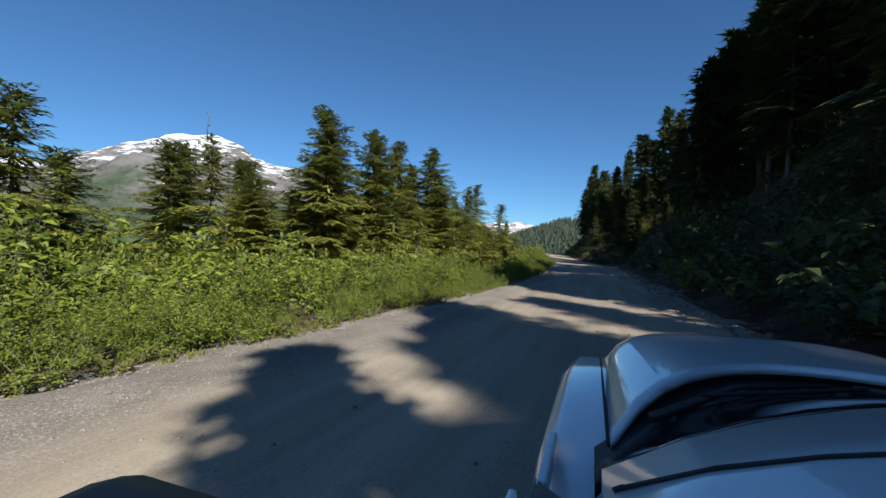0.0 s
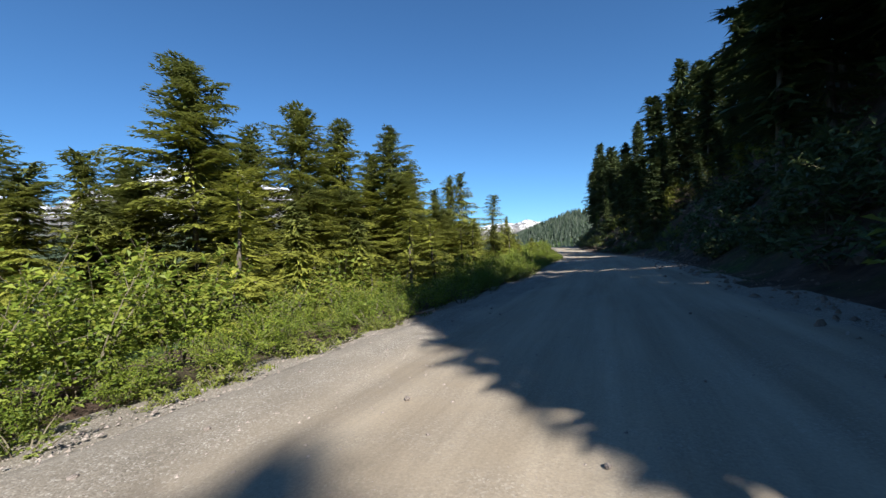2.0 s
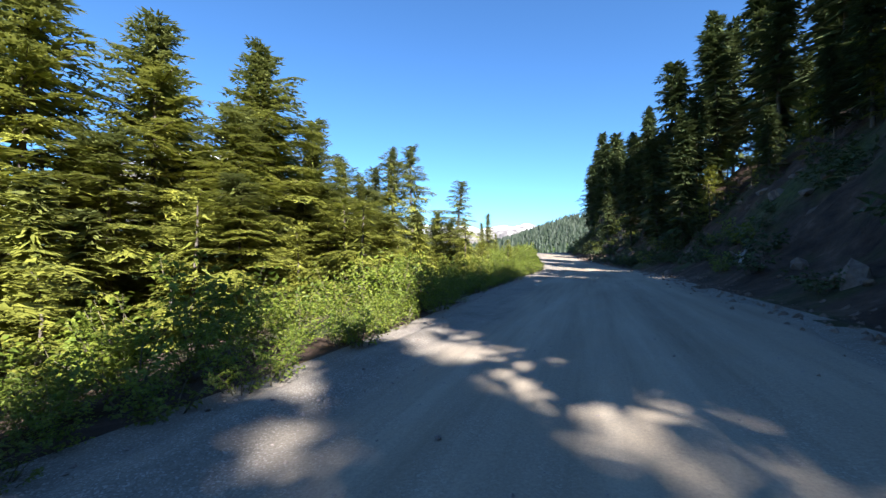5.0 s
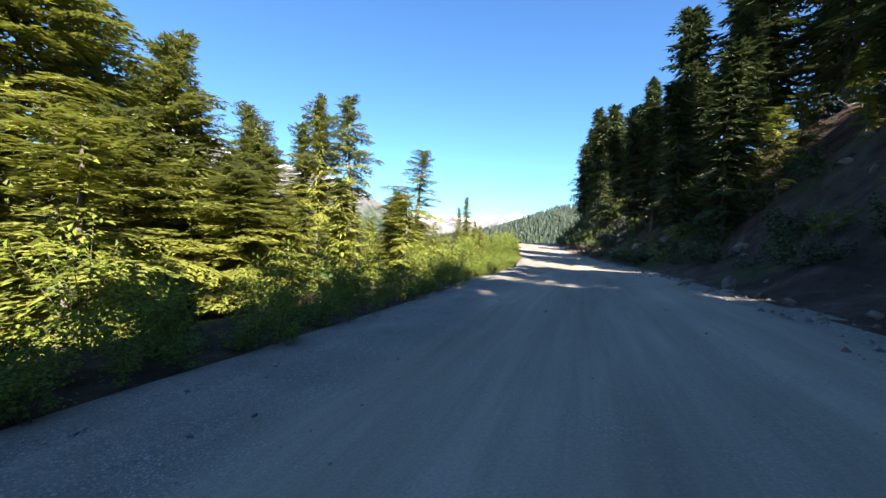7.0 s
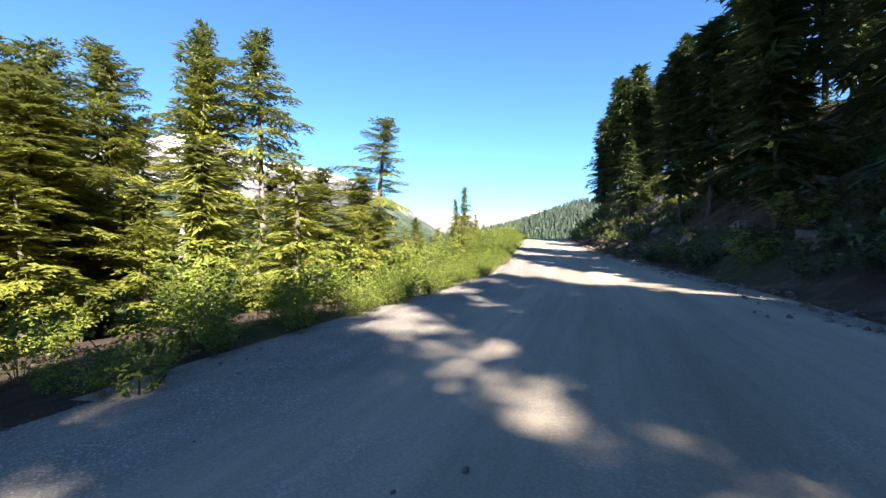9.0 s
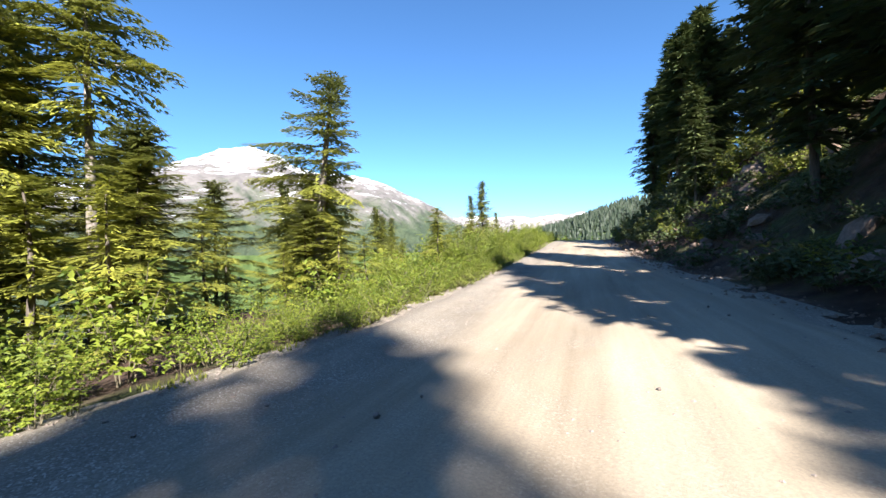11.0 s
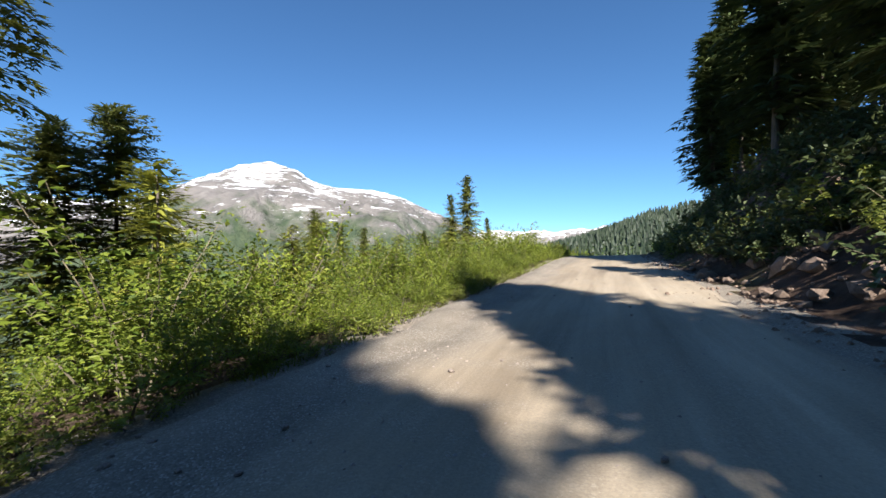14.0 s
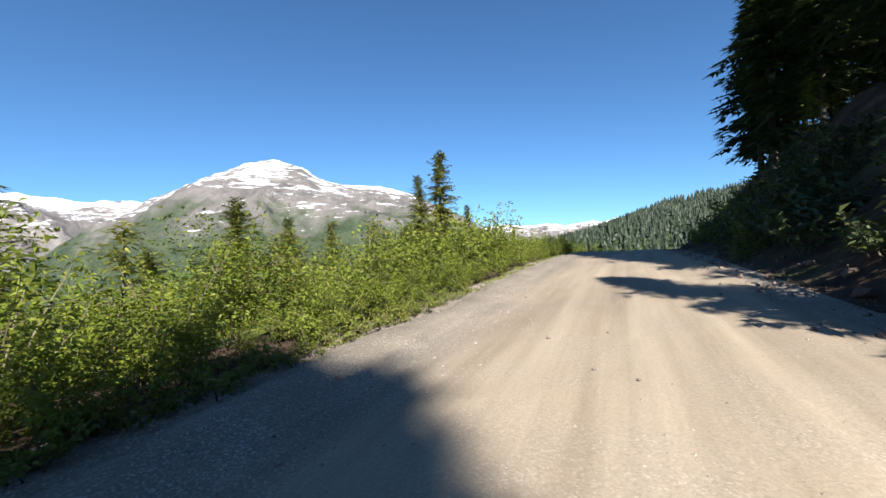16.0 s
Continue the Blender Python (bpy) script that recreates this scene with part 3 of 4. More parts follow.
STAND_NEXT = [  # x, y, height of the tip, kind, width
    (-17.5, 68.0, 4.5, 1, 1.6), (-33.0, 69.0, 16.5, 2, 1.0), (-48.0, 70.0, 12.0, 0, 1.0), (-21.5, 72.0, 6.0, 1, 1.4), (-28.8, 72.5, 15.2, 0, 0.95),
    (-24.0, 76.0, 8.0, 1, 1.3), (-38.5, 76.5, 15.4, 2, 0.9), (-33.0, 77.3, 12.8, 3, 1.2), (-25.8, 77.4, 10.2, 1, 0.9), (-17.5, 84.0, 1.8, 0, 1.3),
    (-40.0, 82.0, 9.5, 1, 1.2), (-33.1, 83.4, 14.2, 0, 0.85), (-26.5, 85.9, 15.3, 1, 0.75), (-25.4, 89.6, 16.3, 5, 0.9),
    (-50.0, 88.0, 8.0, 0, 1.2), (-31.0, 88.5, 13.5, 4, 0.9), (-19.5, 89.0, 5.5, 0, 1.4), (-42.0, 90.0, 12.0, 2, 1.0),
]
STAND_LAST = [  # x, y, height of the tip, kind, width
    (-27.0, 92.0, 6.0, 4, 1.3), (-36.0, 94.0, 8.0, 0, 1.1), (-21.2, 98.8, 3.4, 4, 1.5), (-32.8, 99.9, 6.1, 4, 1.2), (-44.0, 100.0, 7.0, 2, 1.1),
    (-29.1, 106.6, 7.6, 1, 1.1), (-29.8, 109.0, 9.0, 2, 1.0), (-36.0, 112.0, 3.5, 1, 1.2), (-45.8, 117.0, 9.1, 3, 1.1), (-46.0, 126.7, 2.6, 1, 1.0),
    (-42.5, 132.3, 7.2, 1, 0.85), (-26.0, 139.0, 4.0, 3, 1.1), (-48.8, 141.9, 6.3, 3, 1.0), (-62.0, 143.5, 4.5, 3, 1.0), (-31.8, 145.0, 9.3, 3, 0.9),
    (-30.2, 147.0, 12.0, 3, 0.95), (-29.0, 150.0, 6.5, 3, 0.9), (-56.4, 154.8, 7.1, 3, 1.0), (-54.4, 171.0, 7.4, 1, 1.0),
]
STAND_END = [  # x, y, height of the tip, kind, width
    (-35.2, 175.6, 5.2, 3, 1.0),
]
LEFT_TREES = STAND_FIRST + STAND_NEXT + STAND_LAST + STAND_END
for x, y, top, i, wide in LEFT_TREES:
    place(kinds, i, x, y, top, wide=wide)
back_kinds = [conifer(8, 18, 4.6, 0.12, 0.08, size=2.6, density=1.0, label="tall green hemlock deeper in the stand"), conifer(9, 18, 4.0, 0.2, 0.14, size=2.6, density=1.0, label="hemlock with a bare lower trunk deeper in the stand")]
back = [(x, y) for x, y, *_ in LEFT_TREES]
while len(back) < len(LEFT_TREES) + 52:
    y = rng.uniform(14, 84)
    x = float(at(LINE, y)) - rng.uniform(30, 62) if len(back) % 3 else float(at(LINE, y)) - rng.uniform(19, 32)
    if any((x - a) ** 2 + (y - b) ** 2 < 9 for a, b in back) or (x > -30 and not 38 < y < 82):
        continue
    back.append((x, y))
    tall = rng.uniform(10, 16) if x < -30 else rng.uniform(7, 11)
    place(back_kinds, len(back), x, y, surface(x, y) + tall * (0.45 if y < 24 and x > -36 else 1.0))
lone = conifer(6, 18, 4.8, 0.3, 0.16, lean=0.1, flag=-0.3, density=1.1, size=0.9, bark=M_PALE_BARK, thick=2.1, label="lone weathered hemlock with a one-sided crown and pale trunk")
place([lone], 0, -23.6, 101.7, 13.4, turn=61)
dead = conifer(7, 16, 3.7, 0.28, 0.18, dead_top=True, label="hemlock with a bare dead crooked tip")
place([dead], 0, -34.2, 27.4, 10.6, own=16, turn=200)


def snag(x, y, tall, r, seed, lean=0.0):
    """A dead trunk broken off to splinters."""
    rnd = random.Random(seed)
    top = thing("dead_snag", "pale weathered dead trunk with a splintered broken top", "dead tree", "snags")
    line = [((0, 0, -0.5), r * 1.2)] + [((lean * tall * t + 0.05 * rnd.uniform(-1, 1), 0.05 * rnd.uniform(-1, 1), tall * t), r * (1 - 0.35 * t)) for t in np.linspace(0, 1, 8)]
    v, f = tubes([line], 10)
    mesh_object("trunk", v, f, M_SNAG, smooth=True, parent=top)
    tip = Vector(line[-1][0])
    for k in range(4):
        a = k * 1.6 + rnd.random()
        at0 = tip + Vector((math.cos(a), math.sin(a), 0)) * r * 0.35
        v, f = tubes([[(at0 - Vector((0, 0, 0.3)), r * 0.3), (at0 + Vector((0, 0, rnd.uniform(0.2, 0.8))), 0.015)]], 5)
        mesh_object("splinter", v, f, M_SNAG, parent=top)
    for k in range(5):
        h, a = tall * rnd.uniform(0.3, 0.9), rnd.uniform(0, 6.28)
        p = Vector((lean * h, 0, h))
        v, f = tubes([[(p, 0.03), (p + Vector((math.cos(a), math.sin(a), 0.2)) * rnd.uniform(0.4, 0.9), 0.01)]], 4)
        mesh_object("stub", v, f, M_SNAG, parent=top)
    top.matrix_basis = Matrix.Translation((x, y, surface(x, y)))


snag(-24.3, 82.6, 1.1 - surface(-24.3, 82.6), 0.26, 1, 0.02)
snag(-33.2, 27.0, 7.2, 0.26, 2)
snag(-36.0, 28.4, 6.4, 0.22, 4)
snag(-27.8, 24.0, 3.2, 0.22, 3, 0.03)

# ---- the bank's conifers ----
BANK_TALL = [  # x, y, height of the tip, kind
    (25.8, 101.0, 34.0, 2), (22.0, 107.2, 37.0, 2), (16.8, 114.5, 39.2, 1), (11.6, 117.0, 33.5, 0), (19.9, 118.2, 39.6, 0), (1.8, 139.3, 28.5, 3),
    (3.6, 141.2, 21.2, 0), (10.4, 145.2, 34.5, 0), (-0.8, 148.1, 21.9, 1), (-3.0, 151.2, 24.6, 3), (10.3, 153.7, 38.3, 1), (7.0, 159.0, 33.5, 1),
    (-0.6, 159.0, 35.0, 3), (-2.2, 170.8, 32.6, 3),
]
# unseen trees behind the start, placed to throw shade onto the road
BANK_FIRST = [  # x, y, height of the tip, kind
    (29.6, -39.9, 27.3, 2), (40.1, -37.3, 33.1, 1), (25.9, -36.1, 26.8, 2), (20.9, -34.7, 29.5, 3), (27.7, -30.7, 27.4, 1), (36.1, -29.6, 27.0, 1),
    (21.6, -26.2, 22.6, 0), (37.4, -24.6, 27.6, 1), (26.8, -23.4, 29.8, 3), (22.3, -22.0, 24.8, 0), (25.3, -21.1, 29.5, 0), (19.9, -14.2, 25.6, 0),
    (26.2, -13.4, 29.7, 3), (18.1, -10.7, 25.0, 1), (8.8, -9.3, 14.2, 3), (31.9, -7.0, 26.2, 2), (38.3, -3.9, 28.9, 3), (22.4, -1.6, 26.1, 2),
]
# from here on, places and tips are tuned for the shade they cast
BANK_SECOND = [  # x, y, height of the tip, kind
    (24.2, 2.0, 22.4, 3), (18.1, 3.1, 22.9, 1), (30.0, 6.3, 23.3, 2), (34.4, 7.3, 28.7, 2), (20.8, 7.9, 23.7, 1), (12.5, 8.2, 18.4, 3),
    (17.7, 9.8, 31.2, 0), (25.6, 11.3, 27.5, 0), (16.8, 12.0, 29.2, 0), (15.7, 12.1, 26.4, 1), (9.1, 14.5, 21.0, 3), (13.6, 15.9, 24.5, 0),
    (10.1, 16.0, 23.6, 3), (39.0, 16.8, 29.1, 3), (24.8, 20.6, 32.2, 3), (17.9, 21.4, 24.1, 3), (35.3, 21.7, 27.4, 2), (39.3, 25.0, 27.0, 0),
]
BANK_THIRD = [  # x, y, height of the tip, kind
    (20.4, 25.6, 28.6, 3), (19.3, 26.1, 25.7, 3), (29.8, 27.0, 24.1, 2), (33.8, 28.8, 30.6, 3), (16.9, 29.7, 25.8, 0), (14.1, 33.5, 24.3, 0),
    (12.3, 33.8, 20.1, 0), (18.4, 34.6, 29.9, 0), (15.5, 36.0, 26.2, 0), (39.3, 36.4, 26.7, 1), (12.4, 36.5, 22.9, 1), (22.0, 37.6, 27.6, 0),
    (15.8, 40.2, 19.0, 0), (13.2, 41.5, 23.8, 0), (20.2, 42.6, 22.1, 3), (9.2, 43.4, 19.6, 1), (12.1, 43.8, 21.1, 2), (11.6, 44.1, 22.4, 0),
]
BANK_FOURTH = [  # x, y, height of the tip, kind
    (18.6, 46.0, 29.4, 0), (21.4, 50.0, 29.2, 3), (16.7, 50.4, 19.1, 0), (26.6, 51.7, 34.6, 0), (12.2, 52.5, 20.5, 0), (20.4, 54.2, 26.0, 0),
    (20.7, 54.8, 27.3, 1), (37.7, 55.9, 30.7, 1), (14.7, 56.3, 17.0, 1), (21.0, 58.0, 23.3, 0), (23.3, 59.3, 22.8, 1), (13.2, 61.6, 15.3, 0),
    (21.5, 62.7, 21.7, 3), (27.5, 65.3, 29.4, 0), (14.4, 65.8, 14.7, 3), (12.9, 66.3, 15.4, 0), (35.0, 66.5, 29.1, 0), (12.1, 68.2, 12.9, 1),
]
BANK_FIFTH = [  # x, y, height of the tip, kind
    (19.1, 72.8, 21.5, 2), (16.2, 73.6, 16.9, 3), (11.2, 74.9, 11.8, 0), (30.4, 75.0, 27.8, 3), (16.6, 75.1, 19.0, 0), (25.6, 77.5, 25.8, 3),
    (35.8, 79.2, 26.6, 3), (13.5, 80.0, 23.7, 3), (31.2, 80.4, 27.1, 1), (14.1, 81.1, 14.8, 3), (6.8, 82.0, 13.3, 3), (17.0, 84.8, 18.8, 3),
    (15.0, 88.0, 27.9, 0), (5.4, 88.7, 13.7, 3), (33.7, 89.1, 27.2, 3), (11.6, 90.2, 25.2, 3), (6.1, 94.4, 15.5, 3),
    (16.2, 76.0, 29.2, 3),
]
BANK_SIXTH = [  # x, y, height of the tip, kind
    (28.6, 94.6, 26.1, 3), (4.7, 98.1, 14.8, 0), (3.5, 100.6, 13.8, 1), (19.7, 101.9, 22.7, 2), (12.2, 112.6, 23.8, 3), (0.5, 115.3, 11.5, 0),
    (5.9, 120.1, 22.0, 2), (12.6, 121.2, 23.2, 3), (2.0, 123.8, 19.9, 1), (18.8, 125.6, 21.3, 0), (12.4, 127.2, 22.5, 3), (3.0, 129.3, 17.7, 1),
    (16.3, 133.3, 26.3, 0), (-0.0, 135.2, 25.0, 1), (17.9, 138.7, 23.1, 1), (17.3, 145.5, 27.0, 3), (4.4, 146.3, 28.9, 1), (8.9, 149.2, 21.6, 2),
]
BANK_LAST = [  # x, y, height of the tip, kind
    (15.0, 149.5, 28.5, 3), (3.3, 151.9, 28.3, 0), (14.7, 155.2, 27.2, 2), (13.8, 162.7, 24.4, 0), (6.6, 162.9, 27.1, 3), (-2.9, 163.9, 24.5, 0),
    (5.3, 168.2, 28.5, 0), (8.9, 175.9, 23.8, 2), (14.0, 177.0, 29.1, 1), (3.3, 180.4, 31.8, 0), (14.0, 180.7, 28.4, 3), (6.7, 182.5, 27.5, 1),
    (1.9, 183.8, 24.7, 2),
    # added to cast shade on the road's left side
    (14.8, 44.8, 26.5, 0), (15.8, 19.2, 26.0, 3), (8.8, 87.0, 17.0, 3),
]
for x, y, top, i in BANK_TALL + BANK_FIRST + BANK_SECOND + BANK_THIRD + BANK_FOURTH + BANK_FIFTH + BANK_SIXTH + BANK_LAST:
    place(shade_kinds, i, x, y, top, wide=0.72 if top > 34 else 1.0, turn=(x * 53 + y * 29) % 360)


# ---- shrubs ----
def shrub(seed, tall, reach, twigs, per_twig, leaf, material, label, group, stems=9, name="alder_bush", category="bush"):
    """Upright arching stems from one root, with leafy side twigs."""
    rnd = random.Random(seed)
    top = thing(name, label, category, group)
    lines, P, W, Up = [], [], [], []
    for s in range(stems):
        a = 6.28 * s / stems + rnd.uniform(-0.4, 0.4)
        out, h = reach * rnd.uniform(0.3, 1.0), tall * rnd.uniform(0.55, 1.0)
        way = Vector((math.cos(a), math.sin(a), 0))
        spot = lambda t: way * (0.08 + out * t ** 1.4) + Vector((0, 0, h * (1.25 * t - 0.25 * t * t) - 0.15))
        lines.append([(spot(t), 0.004 + 0.012 * (1 - t)) for t in (0, 0.3, 0.6, 0.85, 1)])
        for j in range(twigs):
            t = 1.0 if j == 0 else 0.12 + 0.86 * (j + rnd.random()) / twigs
            b, turn = spot(t), rnd.uniform(0, 6.28)
            run = way * 0.45 + Vector((math.cos(turn), math.sin(turn), rnd.uniform(0.05, 0.6)))
            if j == 0:
                run = way * 0.5 + Vector((0, 0, 1.2))
            run.normalize()
            length = tall * (0.30 - 0.13 * t) * rnd.uniform(0.7, 1.4)
            if j % 4 == 0 and tall > 1.4:
                lines.append([(b, 0.006), (b + run * length, 0.003)])
            for q in range(per_twig):
                f = (q + rnd.random()) / per_twig
                p = b + run * length * f + Vector((rnd.gauss(0, 1), rnd.gauss(0, 1), rnd.gauss(0, 0.6))) * 0.045 * tall
                if p.z < 0.03:
                    p.z = rnd.uniform(0.03, 0.25)
                side = Vector((-run.y, run.x, 0)) * (1 if q % 2 else -1)
                P.append(tuple(p))
                W.append(tuple(run * 0.5 + side + Vector((rnd.uniform(-0.5, 0.5), rnd.uniform(-0.5, 0.5), rnd.uniform(-0.6, 0.25)))))
                Up.append((rnd.uniform(-0.5, 0.5) + 0.3 * way.x, rnd.uniform(-0.5, 0.5) + 0.3 * way.y, 1))
    v, f = tubes(lines, 3)
    mesh_object("stem", v, f, M_TWIG, parent=top)
    r = np.random.RandomState(seed)
    n = len(P)
    v, f = leaves(P, W, Up, leaf * r.uniform(0.7, 1.35, n), leaf * 0.66 * r.uniform(0.7, 1.3, n), 0.2)
    mesh_object("foliage", v, f, material, parent=top)
    return top


ALDER = "bright green leafy alder bush on the road's outer edge"
near_bush = [shrub(41, 1.9, 1.0, 10, 19, 0.084, M_ALDER, ALDER, "roadside bushes"), shrub(42, 2.4, 1.1, 10, 20, 0.086, M_ALDER, ALDER, "roadside bushes", 9),
             shrub(43, 1.5, 1.3, 9, 20, 0.08, M_ALDER, "low spreading green bush at the gravel's edge", "roadside bushes", 10)]
mid_bush = [shrub(48, 1.9, 1.2, 7, 8, 0.15, M_ALDER, ALDER, "roadside bushes", 8), shrub(49, 2.5, 1.2, 8, 8, 0.15, M_ALDER, ALDER, "roadside bushes", 8)]
far_bush = [shrub(44, 2.6, 1.7, 6, 7, 0.225, M_ALDER, "dense green alder thicket on the valley slope", "slope bushes", 8),
            shrub(45, 3.2, 1.5, 6, 7, 0.225, M_ALDER, "tall green alder thicket on the valley slope", "slope bushes", 8)]
# the first kind has shade put into its leaf colour
low_bush = [shrub(46, 1.0, 1.0, 6, 6, 0.18, M_SHADED_FOLIAGE, "undergrowth with shade-darkened leaves clinging to the bank", "bank undergrowth", 6, "undergrowth_bush"),
            shrub(47, 1.3, 0.9, 6, 9, 0.16, M_WEED, "yellow-green shrub on the bank's loose soil", "bank undergrowth", 6, "undergrowth_bush")]
edge_plant = [shrub(50, 0.55, 0.5, 4, 10, 0.062, M_WEED, "low yellow-green leafy plant at the gravel's edge", "edge plants", 7, "leafy_plant", "plant"),
              shrub(51, 0.75, 0.45, 4, 10, 0.06, M_ALDER, "low bright green leafy plant at the gravel's edge", "edge plants", 7, "leafy_plant", "plant")]


def bush(pool, i, x, y, k=1.0, tilt=0.0):
    kind = pool[i % len(pool)]
    m = Matrix.Translation((x, y, surface(x, y) - 0.03)) @ Euler((0, radians(tilt), rng.uniform(0, 6.28))).to_matrix().to_4x4() @ Matrix.Diagonal((k, k, k * rng.uniform(0.85, 1.1), 1))
    ob = kind if kind.name not in used else copy_thing(kind, Matrix.Identity(4))
    used.add(kind.name)
    ob.matrix_basis = m
    return ob


def joined(name, pool, spots, label, category):
    """Many bushes that nobody could count, as one object of stems and one of leaves in it."""
    vs, fs, slots, base, mats = [], [], [], 0, []
    for kind in pool:
        for child in kind.children:
            if child.data.materials[0] not in mats:
                mats.append(child.data.materials[0])
    for i, x, y, k in spots:
        m = np.array(Matrix.Translation((x, y, surface(x, y) - 0.05)) @ Euler((0, 0, rng.uniform(0, 6.28))).to_matrix().to_4x4() @ Matrix.Diagonal((k, k, k * rng.uniform(0.85, 1.1), 1)))
        for child in pool[i].children:
            me = child.data
            v = np.empty(len(me.vertices) * 3)
            me.vertices.foreach_get("co", v)
            vs.append(v.reshape(-1, 3) @ m[:3, :3].T + m[:3, 3])
            polys = [tuple(p.vertices) for p in me.polygons] if child.name not in faces_of else faces_of[child.name]
            faces_of[child.name] = polys
            fs.append((polys, base))
            slots += [mats.index(me.materials[0])] * len(polys)
            base += len(me.vertices)
    faces = [tuple(a + b for a in f) for polys, b in fs for f in polys]
    return tagged(mesh_object(name, np.concatenate(vs), faces, mats, slots), label, category, "", "stuff")


faces_of = {}
rest = []
for y in np.arange(-6, 150, 1.15):
    for row, d in enumerate((0.5 if 24 < y < 90 else 0.75, 1.9, 3.4)):
        yy, dd = y + rng.uniform(-0.6, 0.6), d + rng.uniform(-0.35, 0.35)
        x = float(at(LINE, yy) + at(EDGE_L, yy)) - dd
        lump = 1.0 + 0.38 * float(waves(yy, row * 1.7, 1.5, 2)) + 0.15 * float(waves(yy, row * 2.0, 6.0, 5))
        size = (0.55, 0.92, 1.15)[row] * rng.uniform(0.7, 1.2) * (0.72 if 24 < yy < 94 else 1.08) * (lump if row else 1.0)
        size = min(size, (0.8, 1.1, 1.15)[row])
        if row and float(waves(yy, row * 3.1, 0.8, 9)) < -0.35:      # hollows between the clumps
            size *= 0.55
        if 91.5 < yy < 102.5:      # low growth in front of the lone hemlock
            size *= (0.8, 0.6, 0.5)[row]
        elif 103.5 < yy < 108.5:
            size *= (1.0, 1.3, 1.4)[row]
        if (row < 2 and -4 < y < 126) or 98 < y < 122:
            bush(mid_bush if 28 < y < 86 else near_bush, rng.randrange(6), x, yy, size)
        else:
            rest.append((rng.randrange(2), x, yy, size))
for k in range(220):
    y = rng.uniform(-4, 26) if k < 50 else rng.uniform(88, 124) if k < 150 else rng.uniform(26, 88)
    reach = 0.5 if k < 150 else 1.5
    bush(edge_plant, k if rng.random() < 0.5 else 0 if k < 150 else 1, float(at(LINE, y) + at(EDGE_L, y)) - rng.uniform(-0.1, reach), y, rng.uniform(0.5, 1.1) * (1.0 if k < 150 else 1.35))
for k in range(80):
    y = rng.uniform(90, 103.5)
    bush(edge_plant, 0 if rng.random() < 0.3 else 1, float(at(LINE, y) + at(EDGE_L, y)) - rng.uniform(0.2, 3.6), y, rng.uniform(0.9, 1.7))
for k in range(70):
    y = rng.uniform(24, 104)
    bush(mid_bush, k, float(at(LINE, y) + at(EDGE_L, y)) - rng.uniform(0.9, 2.8), y, rng.uniform(0.3, 0.58))
finer, rest = rest, []
for y in np.arange(-8, 205, 2.3):
    woods = 20 < y < 96
    for d in (5.8, 8.6, 11.8, 15.5, 20):
        yy, dd = y + rng.uniform(-1.1, 1.1), d + rng.uniform(-1.2, 1.2)
        if (d > 11 and rng.random() < 0.4) or (woods and rng.random() < 0.6):
            continue
        x = float(at(LINE, yy) + at(EDGE_L, yy)) - dd
        low = 0.5 if 93 < yy < 104 else 1.0
        (finer if d < 7 else rest).append((rng.randrange(2), x, yy, low * rng.uniform(0.7, 1.15) * (0.6 if woods else 1.0) * (1.2 if d < 7 else 1.0)))
joined("alder_thicket", mid_bush, finer, "dense green alder thicket beside the gravel road", "bushes")
joined("slope_thicket", far_bush, rest, "dense leafy alder thicket down the valley slope", "bushes")
for n, kind in enumerate(far_bush):
    kind.matrix_basis = Matrix.Translation((-17.0 - 3 * n, 106.0 + 7 * n, surface(-17.0 - 3 * n, 106.0 + 7 * n)))
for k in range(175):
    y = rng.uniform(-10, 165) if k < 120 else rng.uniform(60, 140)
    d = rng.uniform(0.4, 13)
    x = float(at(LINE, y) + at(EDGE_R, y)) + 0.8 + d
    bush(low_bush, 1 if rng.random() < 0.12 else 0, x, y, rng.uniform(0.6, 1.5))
# dense shade-darkened bushes, added to bring down this stretch's brightness
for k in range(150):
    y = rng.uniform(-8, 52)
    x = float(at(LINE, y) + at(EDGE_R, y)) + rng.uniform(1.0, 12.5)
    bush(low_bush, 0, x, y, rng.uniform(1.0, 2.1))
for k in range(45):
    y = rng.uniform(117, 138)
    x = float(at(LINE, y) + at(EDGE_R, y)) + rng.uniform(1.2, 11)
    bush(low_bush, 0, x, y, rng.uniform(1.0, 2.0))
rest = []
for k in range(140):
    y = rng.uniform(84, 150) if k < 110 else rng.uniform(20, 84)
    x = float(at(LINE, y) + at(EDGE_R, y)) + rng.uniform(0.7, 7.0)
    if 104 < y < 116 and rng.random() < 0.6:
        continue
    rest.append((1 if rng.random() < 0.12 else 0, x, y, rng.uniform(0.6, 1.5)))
joined("bank_thicket", low_bush, rest, "tangled undergrowth, mostly shade-darkened, covering the foot of the bank", "bushes")
for k in range(26):
    y = rng.uniform(104, 124)
    x = float(at(LINE, y) + at(EDGE_R, y)) + 0.8 + rng.uniform(1.5, 7.5)
    bush(low_bush, 1, x, y, rng.uniform(0.8, 1.5))
for k in range(58):
    y = rng.uniform(22, 96) if k < 30 else rng.uniform(96, 200)
    x = float(at(LINE, y) + at(EDGE_L, y)) - (rng.uniform(6.5, 20) if k < 30 else rng.uniform(9.0, 30))
    place(small_kinds, k, x, y, surface(x, y) + (rng.uniform(3.5, 7.5) if k < 30 else rng.uniform(3.2, 6.5)), own=7.0, wide=rng.uniform(1.0, 1.5))
